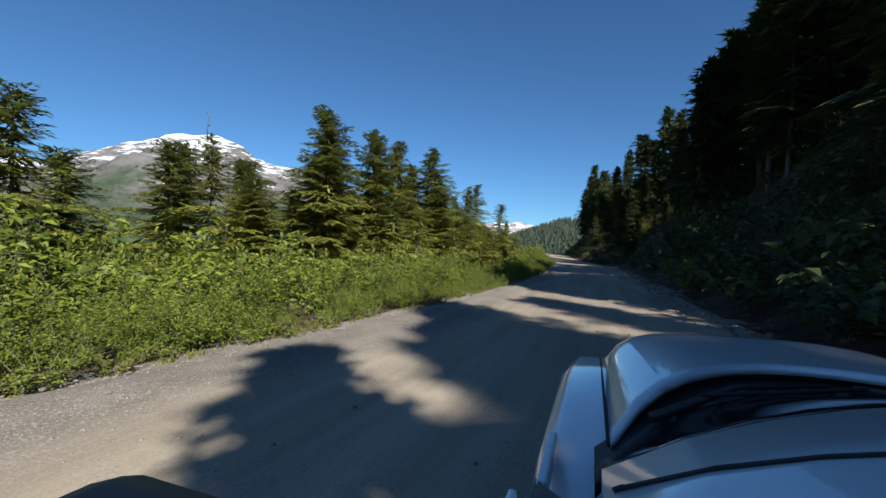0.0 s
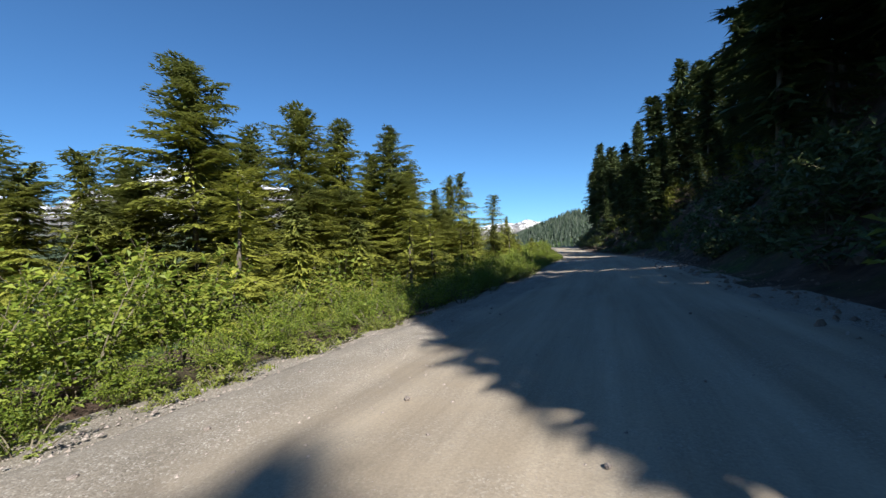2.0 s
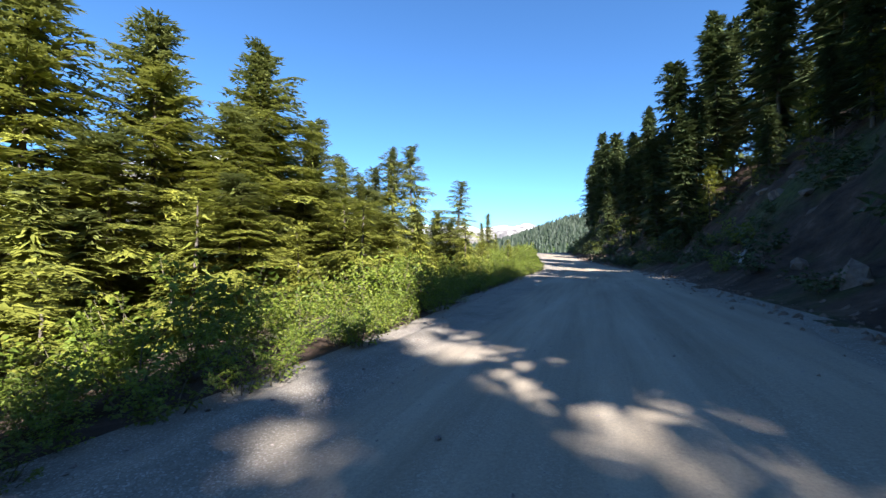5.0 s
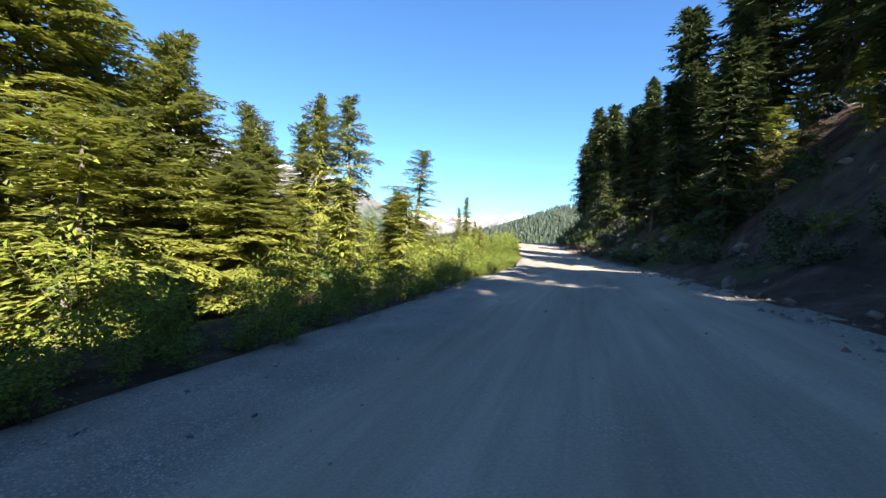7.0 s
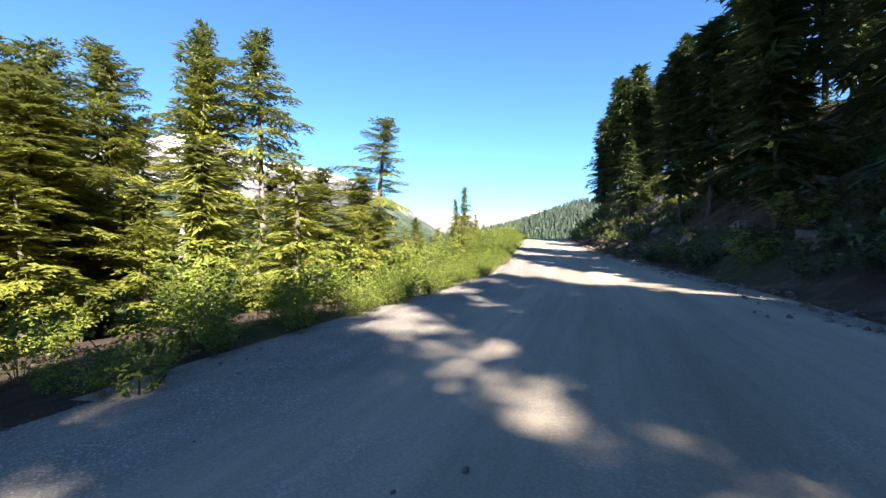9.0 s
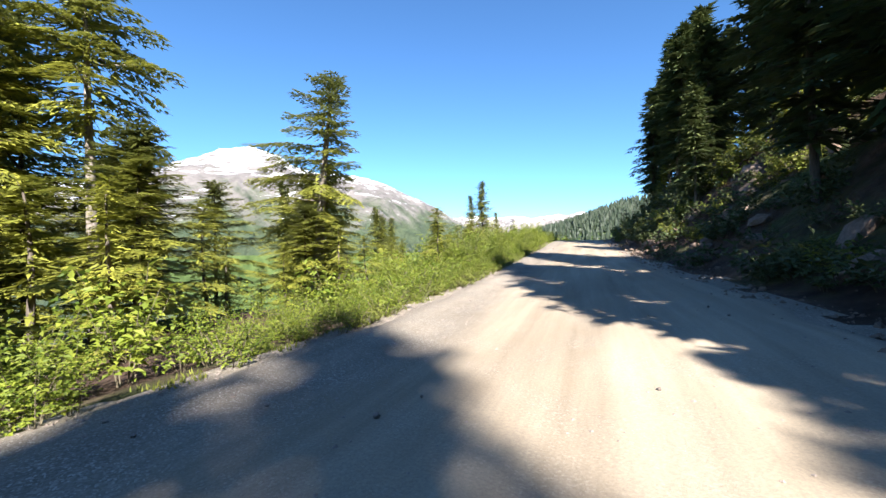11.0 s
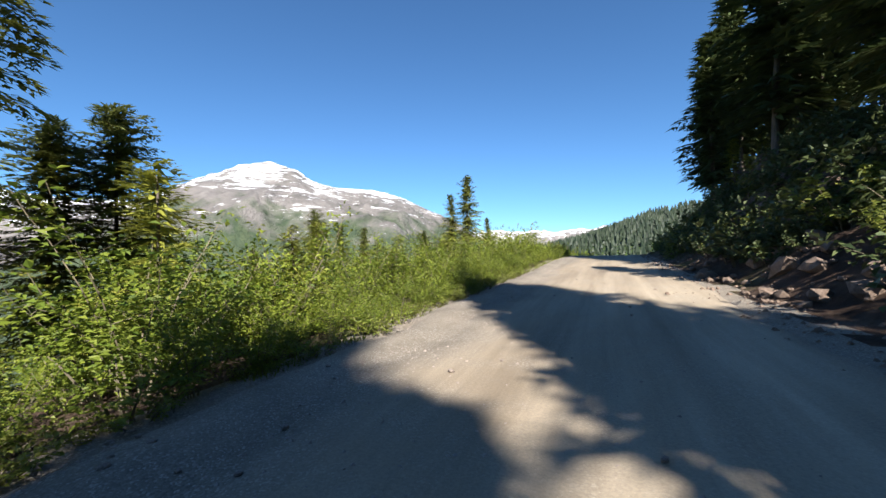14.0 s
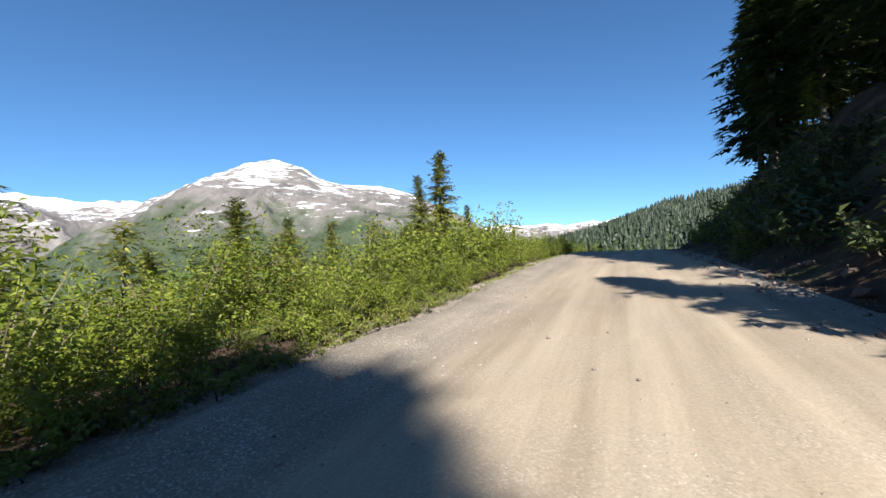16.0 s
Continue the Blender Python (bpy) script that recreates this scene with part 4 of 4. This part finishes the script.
for k in range(9):
    x, y = rng.uniform(-33, -17), rng.uniform(96, 108)
    if abs(x + 23.6) > 1.5:
        place(small_kinds, k, x, y, surface(x, y) + rng.uniform(3.0, 5.2), own=7.0, wide=rng.uniform(1.0, 1.5))
for k, (y, d, tall) in enumerate(((105.2, 5.2, 3.0), (108.0, 3.6, 2.7), (110.6, 5.4, 3.3), (113.2, 3.4, 2.3), (116.0, 5.0, 3.2), (119.5, 3.8, 2.6), (124.0, 4.6, 3.2), (129.0, 4.0, 3.0))):
    x = float(at(LINE, y) + at(EDGE_L, y)) - d
    place(small_kinds, k, x, y, surface(x, y) + tall * (1.6 if y < 107 else 1.15 if y < 112 else 0.95), own=7.0, wide=1.1)
for k in range(12):
    y = rng.uniform(122, 168)
    x = float(at(LINE, y) + at(EDGE_L, y)) - rng.uniform(5.5, 22)
    place(small_kinds, k, x, y, surface(x, y) + rng.uniform(3.4, 5.6), own=7.0)
for k in range(60):
    y = rng.uniform(10, 175) if k < 30 else rng.uniform(50, 96)
    x = float(at(LINE, y) + at(EDGE_R, y)) + rng.uniform(8 if 96 < y < 128 else 5, 16)
    place(small_kinds, k, x, y, surface(x, y) + rng.uniform(1.5, 5), own=7.0)


# ---- far woods on the ridge that closes the valley side ----
def far_woods(count):
    rs = np.random.RandomState(5)
    vs, fs, base = [], [], 0
    for i in range(count):
        fringe = i < 170
        y = rs.uniform(226, 285) if fringe else 300 + 215 * rs.beta(1.5, 1.2)
        x = rs.uniform(-40, 40) if fringe else rs.uniform(-175, 190)
        u = x - float(at(LINE, min(y, 230)))
        if -6 < u < 9 and y < 250:
            continue
        z = float(height(x, y))
        tall = rs.uniform(3.5, 8.0) if fringe else rs.uniform(4.0, 8.5)
        for ring in range(3):
            h0 = tall * (0.05 + 0.26 * ring)
            r = 0.23 * tall * (1 - ring / 3.6) * rs.uniform(0.75, 1.2)
            n = 5
            a = rs.uniform(0, 6.28) + np.arange(n) * 2 * math.pi / n
            rr = r * rs.uniform(0.65, 1.25, n)
            vs.append(np.concatenate([np.stack([x + rr * np.cos(a), y + rr * np.sin(a), z + h0 + rs.uniform(-0.05, 0.05, n) * tall], 1), [[x, y, z + h0 + 0.4 * tall]]]))
            fs += [(base + i, base + (i + 1) % n, base + n) for i in range(n)]
            base += n + 1
    return tagged(mesh_object("far_woods", np.concatenate(vs), fs, M_FAR_NEEDLES), "distant conifer woods covering the ridge", "woods", "", "stuff")


far_woods(7500)


# ---- stones, rubble and dead wood ----
def stone_mesh(seed, name, material):
    rnd = random.Random(seed)
    bm = bmesh.new()
    bmesh.ops.create_icosphere(bm, subdivisions=1, radius=1.0)
    for v in bm.verts:
        v.co *= rnd.uniform(0.7, 1.15)
        v.co.z *= 0.62
    me = bpy.data.meshes.new(name)
    bm.to_mesh(me)
    bm.free()
    me.materials.append(material)
    return me


boulders = [stone_mesh(60 + i, "rock", M_ROCK) for i in range(5)]
for k in range(150):
    if k < 70:
        y, d = rng.gauss(116, 5), abs(rng.gauss(0, 1.6))
    else:
        y, d = rng.uniform(-5, 160), abs(rng.gauss(0, 2.2))
    x = float(at(LINE, y) + at(EDGE_R, y)) + 0.1 + d
    r = rng.uniform(0.06, 0.2) if rng.random() < 0.8 else rng.uniform(0.2, 0.45)
    rock = new("rock", boulders[k % 5])
    rock.matrix_basis = Matrix.Translation((x, y, surface(x, y) + 0.3 * r)) @ Euler((rng.uniform(-0.4, 0.4), rng.uniform(-0.4, 0.4), rng.uniform(0, 6))).to_matrix().to_4x4() @ Matrix.Diagonal((r, r * rng.uniform(0.6, 1), r, 1))
    tagged(rock, "broken brown rock fallen from the bank onto the verge", "rock", "fallen rocks")


for k in range(70):
    y = rng.uniform(45, 128)
    x = float(at(LINE, y) + at(EDGE_R, y)) + rng.uniform(1.5, 7.5)
    r = rng.uniform(0.25, 0.75)
    rock = new("outcrop_rock", boulders[k % 5])
    rock.matrix_basis = Matrix.Translation((x, y, surface(x, y) + 0.1 * r)) @ Euler((rng.uniform(-0.6, 0.6), rng.uniform(-0.9, 0.1), rng.uniform(0, 6))).to_matrix().to_4x4() @ Matrix.Diagonal((r, r * rng.uniform(0.5, 0.9), r * 0.8, 1))
    tagged(rock, "weathered brown rock showing through the bank's soil", "rock", "bank rocks")


for k in range(22):
    y = 106 + 1.1 * k + rng.uniform(-0.5, 0.5)
    x = float(at(LINE, y) + at(EDGE_R, y)) + rng.uniform(3.2, 6.5)
    r = rng.uniform(0.45, 1.1)
    rock = new("cliff_rock", boulders[k % 5])
    rock.matrix_basis = Matrix.Translation((x, y, surface(x, y) - 0.25 * r)) @ Euler((rng.uniform(-0.5, 0.5), rng.uniform(-1.2, -0.5), rng.uniform(-0.5, 0.5))).to_matrix().to_4x4() @ Matrix.Diagonal((r, r * rng.uniform(0.6, 0.9), r * 0.7, 1))
    tagged(rock, "large reddish-brown rock face in the shaded bank", "rock", "cliff rocks")


def log(x, y, length, r, turn, tilt, seed):
    rnd = random.Random(seed)
    line = [((length * t, 0.06 * rnd.uniform(-1, 1), 0.06 * rnd.uniform(-1, 1)), r * (1 - 0.6 * t)) for t in np.linspace(0, 1, 7)]
    top = thing("fallen_log", "bleached fallen log lying on the steep bank", "log", "fallen logs")
    v, f = tubes([line], 8)
    mesh_object("trunk", v, f, M_SNAG, smooth=True, parent=top)
    for k in range(4):
        p, a = Vector(line[2 + k][0]), rnd.uniform(0, 3.14)
        v, f = tubes([[(p, r * 0.3), (p + Vector((0.4, math.cos(a) * 0.6, abs(math.sin(a)) * 0.6)), 0.01)]], 5)
        mesh_object("branch_stub", v, f, M_SNAG, parent=top)
    top.matrix_basis = Matrix.Translation((x, y, surface(x, y) + r * 0.7)) @ Euler((0, radians(-tilt), radians(turn))).to_matrix().to_4x4()


log(16.0, 85.4, 2.6, 0.13, 60, 35, 1)
log(15.6, 85.8, 1.6, 0.12, 175, -10, 2)
log(6.0, 62.0, 3.0, 0.12, 75, 12, 3)
log(4.2, 108.5, 4.0, 0.12, 60, 30, 4)
log(5.6, 23.0, 2.2, 0.09, 120, 10, 5)

pebbles = [stone_mesh(80 + i, "stone", M_STONE) for i in range(4)]
for k in range(300):
    y = rng.uniform(-2, 124)
    u = float(at(EDGE_L, y)) + abs(rng.gauss(0, 1.1)) - 0.1 if k % 4 else rng.uniform(-4, 3)
    x, r = float(at(LINE, y)) + u, rng.uniform(0.018, 0.05)
    ob = new("stone", pebbles[k % 4])
    ob.parent = road
    ob.matrix_basis = Matrix.Translation((x, y, surface(x, y) + 0.45 * r + 0.05 * math.exp(-((u - float(at(EDGE_L, y)) - 0.9) / 0.6) ** 2))) @ Euler((0, 0, rng.uniform(0, 6))).to_matrix().to_4x4() @ Matrix.Diagonal((r, r * rng.uniform(0.6, 1), r, 1))
rs = np.random.RandomState(9)
n = 24000
y = np.where(rs.random_sample(n) < 0.72, np.where(rs.random_sample(n) < 0.4, rs.uniform(-3, 28, n), rs.uniform(84, 126, n)), rs.uniform(28, 84, n))
u = at(EDGE_L, y) - 0.5 + np.abs(rs.normal(0, 1.5, n))
late = rs.random_sample(n) < 0.12
u = np.where(late, rs.uniform(-4, 4, n), u)
x = at(LINE, y) + u
z = np.where(u > at(EDGE_L, y) + 0.1, road_height(x, y) + 0.05 * np.exp(-((u - at(EDGE_L, y) - 0.9) / 0.6) ** 2), height(x, y))
r = (0.009 + 0.026 * rs.random_sample(n) ** 3)[:, None, None]
corner = np.array([(1, 0, -0.3), (0, 1, -0.3), (-1, 0, -0.3), (0, -1, -0.3), (0.25, 0.1, 0.3)], float)[None] * rs.uniform(0.5, 1.4, (n, 5, 1))
v = corner * r + np.stack([x, y, z + 0.006], 1)[:, None, :]
tri = np.array([(0, 1, 4), (1, 2, 4), (2, 3, 4), (3, 0, 4)])
tagged(mesh_object("loose_gravel", v.reshape(-1, 3), (np.arange(n)[:, None, None] * 5 + tri[None]).reshape(-1, 3), M_STONE), "loose grey gravel scattered along the shoulder", "gravel", "", "stuff")

n = 3200
y = rs.uniform(-4, 150, n)
u = at(EDGE_R, y) + rs.normal(0.15, 0.55, n)
x = at(LINE, y) + u
z = np.maximum(height(x, y), np.where(u < at(EDGE_R, y), road_height(x, y), -99))
r = (0.02 + 0.1 * rs.random_sample(n) ** 4)[:, None, None]
corner = np.array([(1, 0, -0.3), (0, 1, -0.3), (-1, 0, -0.3), (0, -1, -0.3), (0.25, 0.1, 0.6), (-0.3, -0.2, 0.5)], float)[None] * rs.uniform(0.5, 1.4, (n, 6, 1))
v = corner * r + np.stack([x, y, z + 0.006], 1)[:, None, :]
tri = np.array([(0, 1, 4), (1, 2, 5), (1, 5, 4), (2, 3, 5), (3, 0, 4), (3, 4, 5)])
tagged(mesh_object("bank_rubble", v.reshape(-1, 3), (np.arange(n)[:, None, None] * 6 + tri[None]).reshape(-1, 3), M_ROCK), "brown rubble and soil clods along the foot of the bank", "rubble", "", "stuff")

# ragged grass and weeds between gravel and bushes
n = 16000
y = np.where(rs.random_sample(n) < 0.35, rs.uniform(-5, 28, n), rs.uniform(84, 150, n))
u = at(EDGE_L, y) - np.abs(rs.normal(0, 0.55, n)) + 0.12
clump = waves(y * 3, u, 1.0, 3) > 0.1
y, u = y[clump], u[clump]
x = at(LINE, y) + u
n = len(x)
a = rs.uniform(0, 6.28, n)
v, f = leaves(np.stack([x, y, height(x, y) - 0.02], 1), np.stack([np.cos(a), np.sin(a), rs.uniform(0.2, 1.2, n)], 1), np.stack([np.cos(a), np.sin(a), 0.2 * np.ones(n)], 1), rs.uniform(0.03, 0.12, n), rs.uniform(0.005, 0.014, n), 0.6)
tagged(mesh_object("roadside_weeds", v, f, M_WEED), "yellow-green grass and weeds along the gravel edge", "grass", "", "stuff")


# ---- the vehicle, standing where the drive begins ----
def solid(loops):
    """Closed skin over rings of equal length, capped at both ends."""
    bm = bmesh.new()
    rings = [[bm.verts.new(p) for p in ring] for ring in loops]
    n = len(rings[0])
    for a, b in zip(rings, rings[1:]):
        for i in range(n):
            bm.faces.new((a[i], a[(i + 1) % n], b[(i + 1) % n], b[i]))
    bm.faces.new(list(reversed(rings[0])))
    bm.faces.new(rings[-1])
    bmesh.ops.recalc_face_normals(bm, faces=bm.faces)
    return bm


def skin(points, thick=0.012):
    """A panel over a grid of points, given thickness downwards."""
    bm = bmesh.new()
    ny, nx = len(points), len(points[0])
    top = [[bm.verts.new(p) for p in row] for row in points]
    low = [[bm.verts.new((p[0], p[1], p[2] - thick)) for p in row] for row in points]
    for j in range(ny - 1):
        for i in range(nx - 1):
            bm.faces.new((top[j][i], top[j][i + 1], top[j + 1][i + 1], top[j + 1][i]))
            bm.faces.new((low[j][i], low[j + 1][i], low[j + 1][i + 1], low[j][i + 1]))
    rim = [(0, i) for i in range(nx)] + [(j, nx - 1) for j in range(1, ny)] + [(ny - 1, i) for i in reversed(range(nx - 1))] + [(j, 0) for j in reversed(range(1, ny - 1))]
    for (a, b), (c, d) in zip(rim, rim[1:] + rim[:1]):
        bm.faces.new((top[a][b], low[a][b], low[c][d], top[c][d]))
    bmesh.ops.recalc_face_normals(bm, faces=bm.faces)
    return bm


def box(x0, x1, y0, y1, z0, z1, bevel=0.02):
    bm = bmesh.new()
    bmesh.ops.create_cube(bm, size=1.0, matrix=Matrix.Translation(((x0 + x1) / 2, (y0 + y1) / 2, (z0 + z1) / 2)) @ Matrix.Diagonal((x1 - x0, y1 - y0, z1 - z0, 1)))
    bmesh.ops.bevel(bm, geom=list(bm.edges), offset=bevel, segments=2, affect="EDGES", profile=0.6)
    return bm


def tube_part(name, line, material, parent, sides=8, label=""):
    v, f = tubes([line], sides)
    return mesh_object(name, v, f, material, smooth=True, parent=parent, label=label)


def wheel(parent, x, y, r, w, out):
    """A tyre with its rim; out is the side that faces away from the car."""
    ring = []
    bm = bmesh.new()
    prof = [(-w / 2, r * 0.62), (-w / 2, r * 0.93), (-w * 0.38, r), (w * 0.38, r), (w / 2, r * 0.93), (w / 2, r * 0.62)]
    n = 28
    for j in range(n):
        a = 2 * math.pi * j / n
        ring.append([bm.verts.new((x + px, y + math.cos(a) * pr, r + math.sin(a) * pr)) for px, pr in prof])
    for j in range(n):
        for i in range(len(prof) - 1):
            bm.faces.new((ring[j][i], ring[j][i + 1], ring[(j + 1) % n][i + 1], ring[(j + 1) % n][i]))
    tyre = part("tyre", bm, M_RUBBER, parent, "black off-road tyre", True)
    bm = bmesh.new()
    bmesh.ops.create_cone(bm, segments=24, radius1=r * 0.63, radius2=r * 0.5, depth=w * 0.7, cap_ends=True,
                          matrix=Matrix.Translation((x + out * 0.02, y, r)) @ Euler((0, radians(90 * out), 0)).to_matrix().to_4x4())
    part("rim", bm, M_METAL, tyre, "grey alloy rim")


def vehicle():
    car = thing("off_road_car", "silver-blue off-road car with black cowl on the gravel", "car")
    mid, half = 0.80, 0.90
    # lower body, lofted from tail to nose
    loops = []
    for y, w, lo, hi in ((-2.75, 0.84, 0.62, 1.0), (-2.6, 0.89, 0.5, 1.06), (-1.2, 0.905, 0.42, 1.06), (0.3, 0.905, 0.42, 1.05), (1.0, 0.905, 0.44, 1.06), (1.22, 0.9, 0.45, 1.15), (1.9, 0.895, 0.48, 1.165), (2.2, 0.87, 0.5, 1.15), (2.36, 0.80, 0.56, 0.98)):
        ring = [(-w, lo + 0.08), (-w * 0.995 - 0.01, (lo + hi) / 2), (-w * 0.985, hi - 0.14), (-w * 0.955, hi - 0.05), (-w * 0.9, hi - 0.01), (-w * 0.5, hi), (w * 0.5, hi), (w * 0.9, hi - 0.01), (w * 0.955, hi - 0.05), (w * 0.985, hi - 0.14),
                (w * 0.995 + 0.01, (lo + hi) / 2), (w, lo + 0.08), (w * 0.9, lo), (-w * 0.9, lo)]
        loops.append([(mid + x, y, z) for x, z in ring])
    part("body", solid(loops), M_PAINT, car, "silver-blue painted body", True)
    # bonnet: gently domed, with a curved rear edge that leaves room for the cowl
    rows = []
    for s in np.linspace(0, 1, 13):
        row = []
        for t in np.linspace(-1, 1, 17):
            x = mid + t * 0.68
            rear = 1.12 + 0.62 * (1 - t * t)
            y = rear + (2.2 + 0.5 * (1 - t ** 4) - rear) * s
            z = 1.15 + (0.115 - 0.02 * s) * (1 - t ** 6) - 0.6 * max(0, s - 0.8) ** 2
            row.append((x, y, z))
        rows.append(row)
    part("bonnet", skin(rows, 0.025), M_PAINT, car, "domed silver-blue bonnet reflecting the sky", True)

    for side in (-1, 1):
        line = [((mid + side * 0.685, 1.1 + 0.155 * i, 1.15 + 0.001 * i - 0.003 * max(0, i - 5) ** 2), 0.005) for i in range(8)]
        tube_part("bonnet_joint", line, M_RUBBER, car, 5)

    def base(t):
        return Vector((mid + t * 0.72, 0.93 + 0.62 * (1 - t * t), 1.13 + 0.1 * (1 - t ** 4)))

    def head(t):
        return Vector((mid + t * 0.715, 0.475 + 0.22 * (1 - t * t), 1.385 + 0.075 * (1 - t * t)))
    # black cowl between the bonnet and the windscreen
    rows = [[(mid + t * 0.72, (0.93 + 0.3 * s) + 0.62 * (1 - t * t), 1.125 - 0.012 * math.sin(s * math.pi) + 0.1 * (1 - t ** 4)) for t in np.linspace(-1, 1, 17)] for s in np.linspace(0, 1, 5)]
    cowl = part("cowl", skin(rows, 0.03), M_PLASTIC, car, "black plastic cowl below the windscreen", True)
    for k in range(9):
        x = 0.55 + 0.1 * k
        y = 0.99 + 0.62 * (1 - ((x - mid) / 0.72) ** 2)
        z = 1.115 + 0.1 * (1 - ((x - mid) / 0.72) ** 4)
        part("vent_slat", box(x, x + 0.06, y, y + 0.03, z, z + 0.02, 0.004), M_RUBBER, cowl)
    # windscreen, pillars and roof
    rows = [[tuple(base(t * 0.97) * (1 - s) + head(t * 0.97) * s) for t in np.linspace(-1, 1, 15)] for s in np.linspace(0.0, 0.95, 7)]
    part("windscreen", skin(rows, 0.008), M_GLASS, car, "dark raked windscreen", True)
    for t in (-1, 1):
        tube_part("pillar", [(base(t * 0.98), 0.016), (base(t * 0.97) * 0.5 + head(t * 0.97) * 0.5, 0.016), (head(t * 0.97) - Vector((0, 0.06, 0.02)), 0.016)], M_PLASTIC, car)

    def over(t, s, lift=0.0):
        return (mid + t * (0.715 - 0.02 * s), (0.485 + 0.22 * (1 - t * t)) * (1 - s) - 2.3 * s, 1.388 + 0.075 * (1 - t * t) - 0.015 * abs(t) ** 8 + 0.03 * math.sin(math.pi * s) + lift)

    def across(t, y, lift):
        front = 0.485 + 0.22 * (1 - t * t)
        return over(t, (front - y) / (front + 2.3), lift)
    rows = [[over(t, s) for t in np.linspace(-1, 1, 15)] for s in np.linspace(0, 1, 25)]
    roof = part("roof", skin(rows, 0.03), M_PAINT, car, "", True)
    rows = [[across(t * 0.985, 0.425 + d + 0.1 * (1 - t * t), 0.003) for t in np.linspace(-1, 1, 15)] for d in (0, 0.006)]
    part("roof_seam", skin(rows, 0.006), M_RUBBER, roof, "black rubber seam across the roof")
    rows = [[across(t * 0.92, 0.365 + 0.03 * (1 - t * t) - d, 0.008) for t in np.linspace(-1, 1, 13)] for d in np.linspace(0, 1.0, 9)]
    part("sunroof", skin(rows, 0.012), M_GLASS, roof, "dark tinted glass roof panel")
    for side in (-1, 1):
        belt, top = mid + side * 0.86, mid + side * 0.745
        rows = [[(belt, 1.0, 1.08), (belt, -0.3, 1.1), (belt, -1.3, 1.1), (belt, -2.55, 1.08)], [(top, 0.38, 1.38), (top, -0.4, 1.4), (top, -1.3, 1.4), (top, -2.25, 1.38)]]
        part("side_window", skin(rows, 0.008), M_GLASS, car, "tinted side windows")
        door = part("door", box(mid + side * 0.915 - 0.012, mid + side * 0.915 + 0.012, -0.35, 0.99, 0.5, 1.05, 0.01), M_PAINT, car, "front door")
        part("hinge", box(mid + side * 0.835 - 0.012, mid + side * 0.835 + 0.012, 0.9, 1.2, 1.07, 1.125, 0.006), M_METAL, door, "bright external door hinge")
        part("door_handle", box(mid + side * 0.94 - 0.012, mid + side * 0.94 + 0.012, -0.28, -0.1, 0.93, 0.965, 0.008), M_PLASTIC, door)
        # mirror on its arm
        s = side
        inner, outer = mid + s * 0.95, mid + s * 1.27
        lo_x, hi_x = min(inner, outer), max(inner, outer)
        mirror = part("door_mirror", box(lo_x, hi_x, 0.13, 0.29, 1.17, 1.375, 0.045), M_PLASTIC, car, "black rounded door mirror housing", True)
        part("mirror_glass", box(lo_x + 0.025, hi_x - 0.025, 0.122, 0.132, 1.2, 1.345, 0.004), M_MIRROR, mirror)
        tube_part("mirror_arm", [((mid + s * 0.87, 0.3, 1.12), 0.025), ((mid + s * 1.0, 0.22, 1.2), 0.022)], M_PLASTIC, mirror)
    for y in (1.45, -1.75):
        for side in (-1, 1):
            wheel(car, mid + side * 0.78, y, 0.39, 0.25, side)
    # wipers
    for x0, x1 in ((0.2, 0.75), (0.85, 1.4)):
        def on_glass(x, s):
            t = (x - mid) / 0.76
            return base(t) * (1 - s) + head(t) * s + Vector((0, 0.02, 0.02))
        arm = tube_part("wiper", [(on_glass(x0, -0.03), 0.016), (on_glass((x0 + x1) / 2, 0.05), 0.01), (on_glass(x1, 0.06), 0.007)], M_PLASTIC, car, 6, "black wiper arm")
        tube_part("wiper_blade", [(on_glass(x0 + 0.15, 0.045), 0.007), (on_glass(x1 + 0.08, 0.09), 0.007)], M_RUBBER, arm, 5)
    part("front_bumper", box(mid - 0.84, mid + 0.84, 2.2, 2.42, 0.45, 0.68, 0.05), M_PLASTIC, car)
    part("grille", box(mid - 0.4, mid + 0.4, 2.24, 2.31, 0.7, 0.9, 0.02), M_PLASTIC, car)
    for side in (-1, 1):
        bm = bmesh.new()
        bmesh.ops.create_cone(bm, segments=20, radius1=0.11, radius2=0.1, depth=0.08, cap_ends=True, matrix=Matrix.Translation((mid + side * 0.58, 2.28, 0.83)) @ Euler((radians(90), 0, 0)).to_matrix().to_4x4())
        part("headlight", bm, M_LAMP, car, "round glass headlight")
    return car


car = vehicle()
car.matrix_basis = Matrix.Translation((0, 0, float(road_height(0.0, 0.0)) + 0.005)) @ Euler((radians(-1.6), radians(-2.6), 0)).to_matrix().to_4x4()
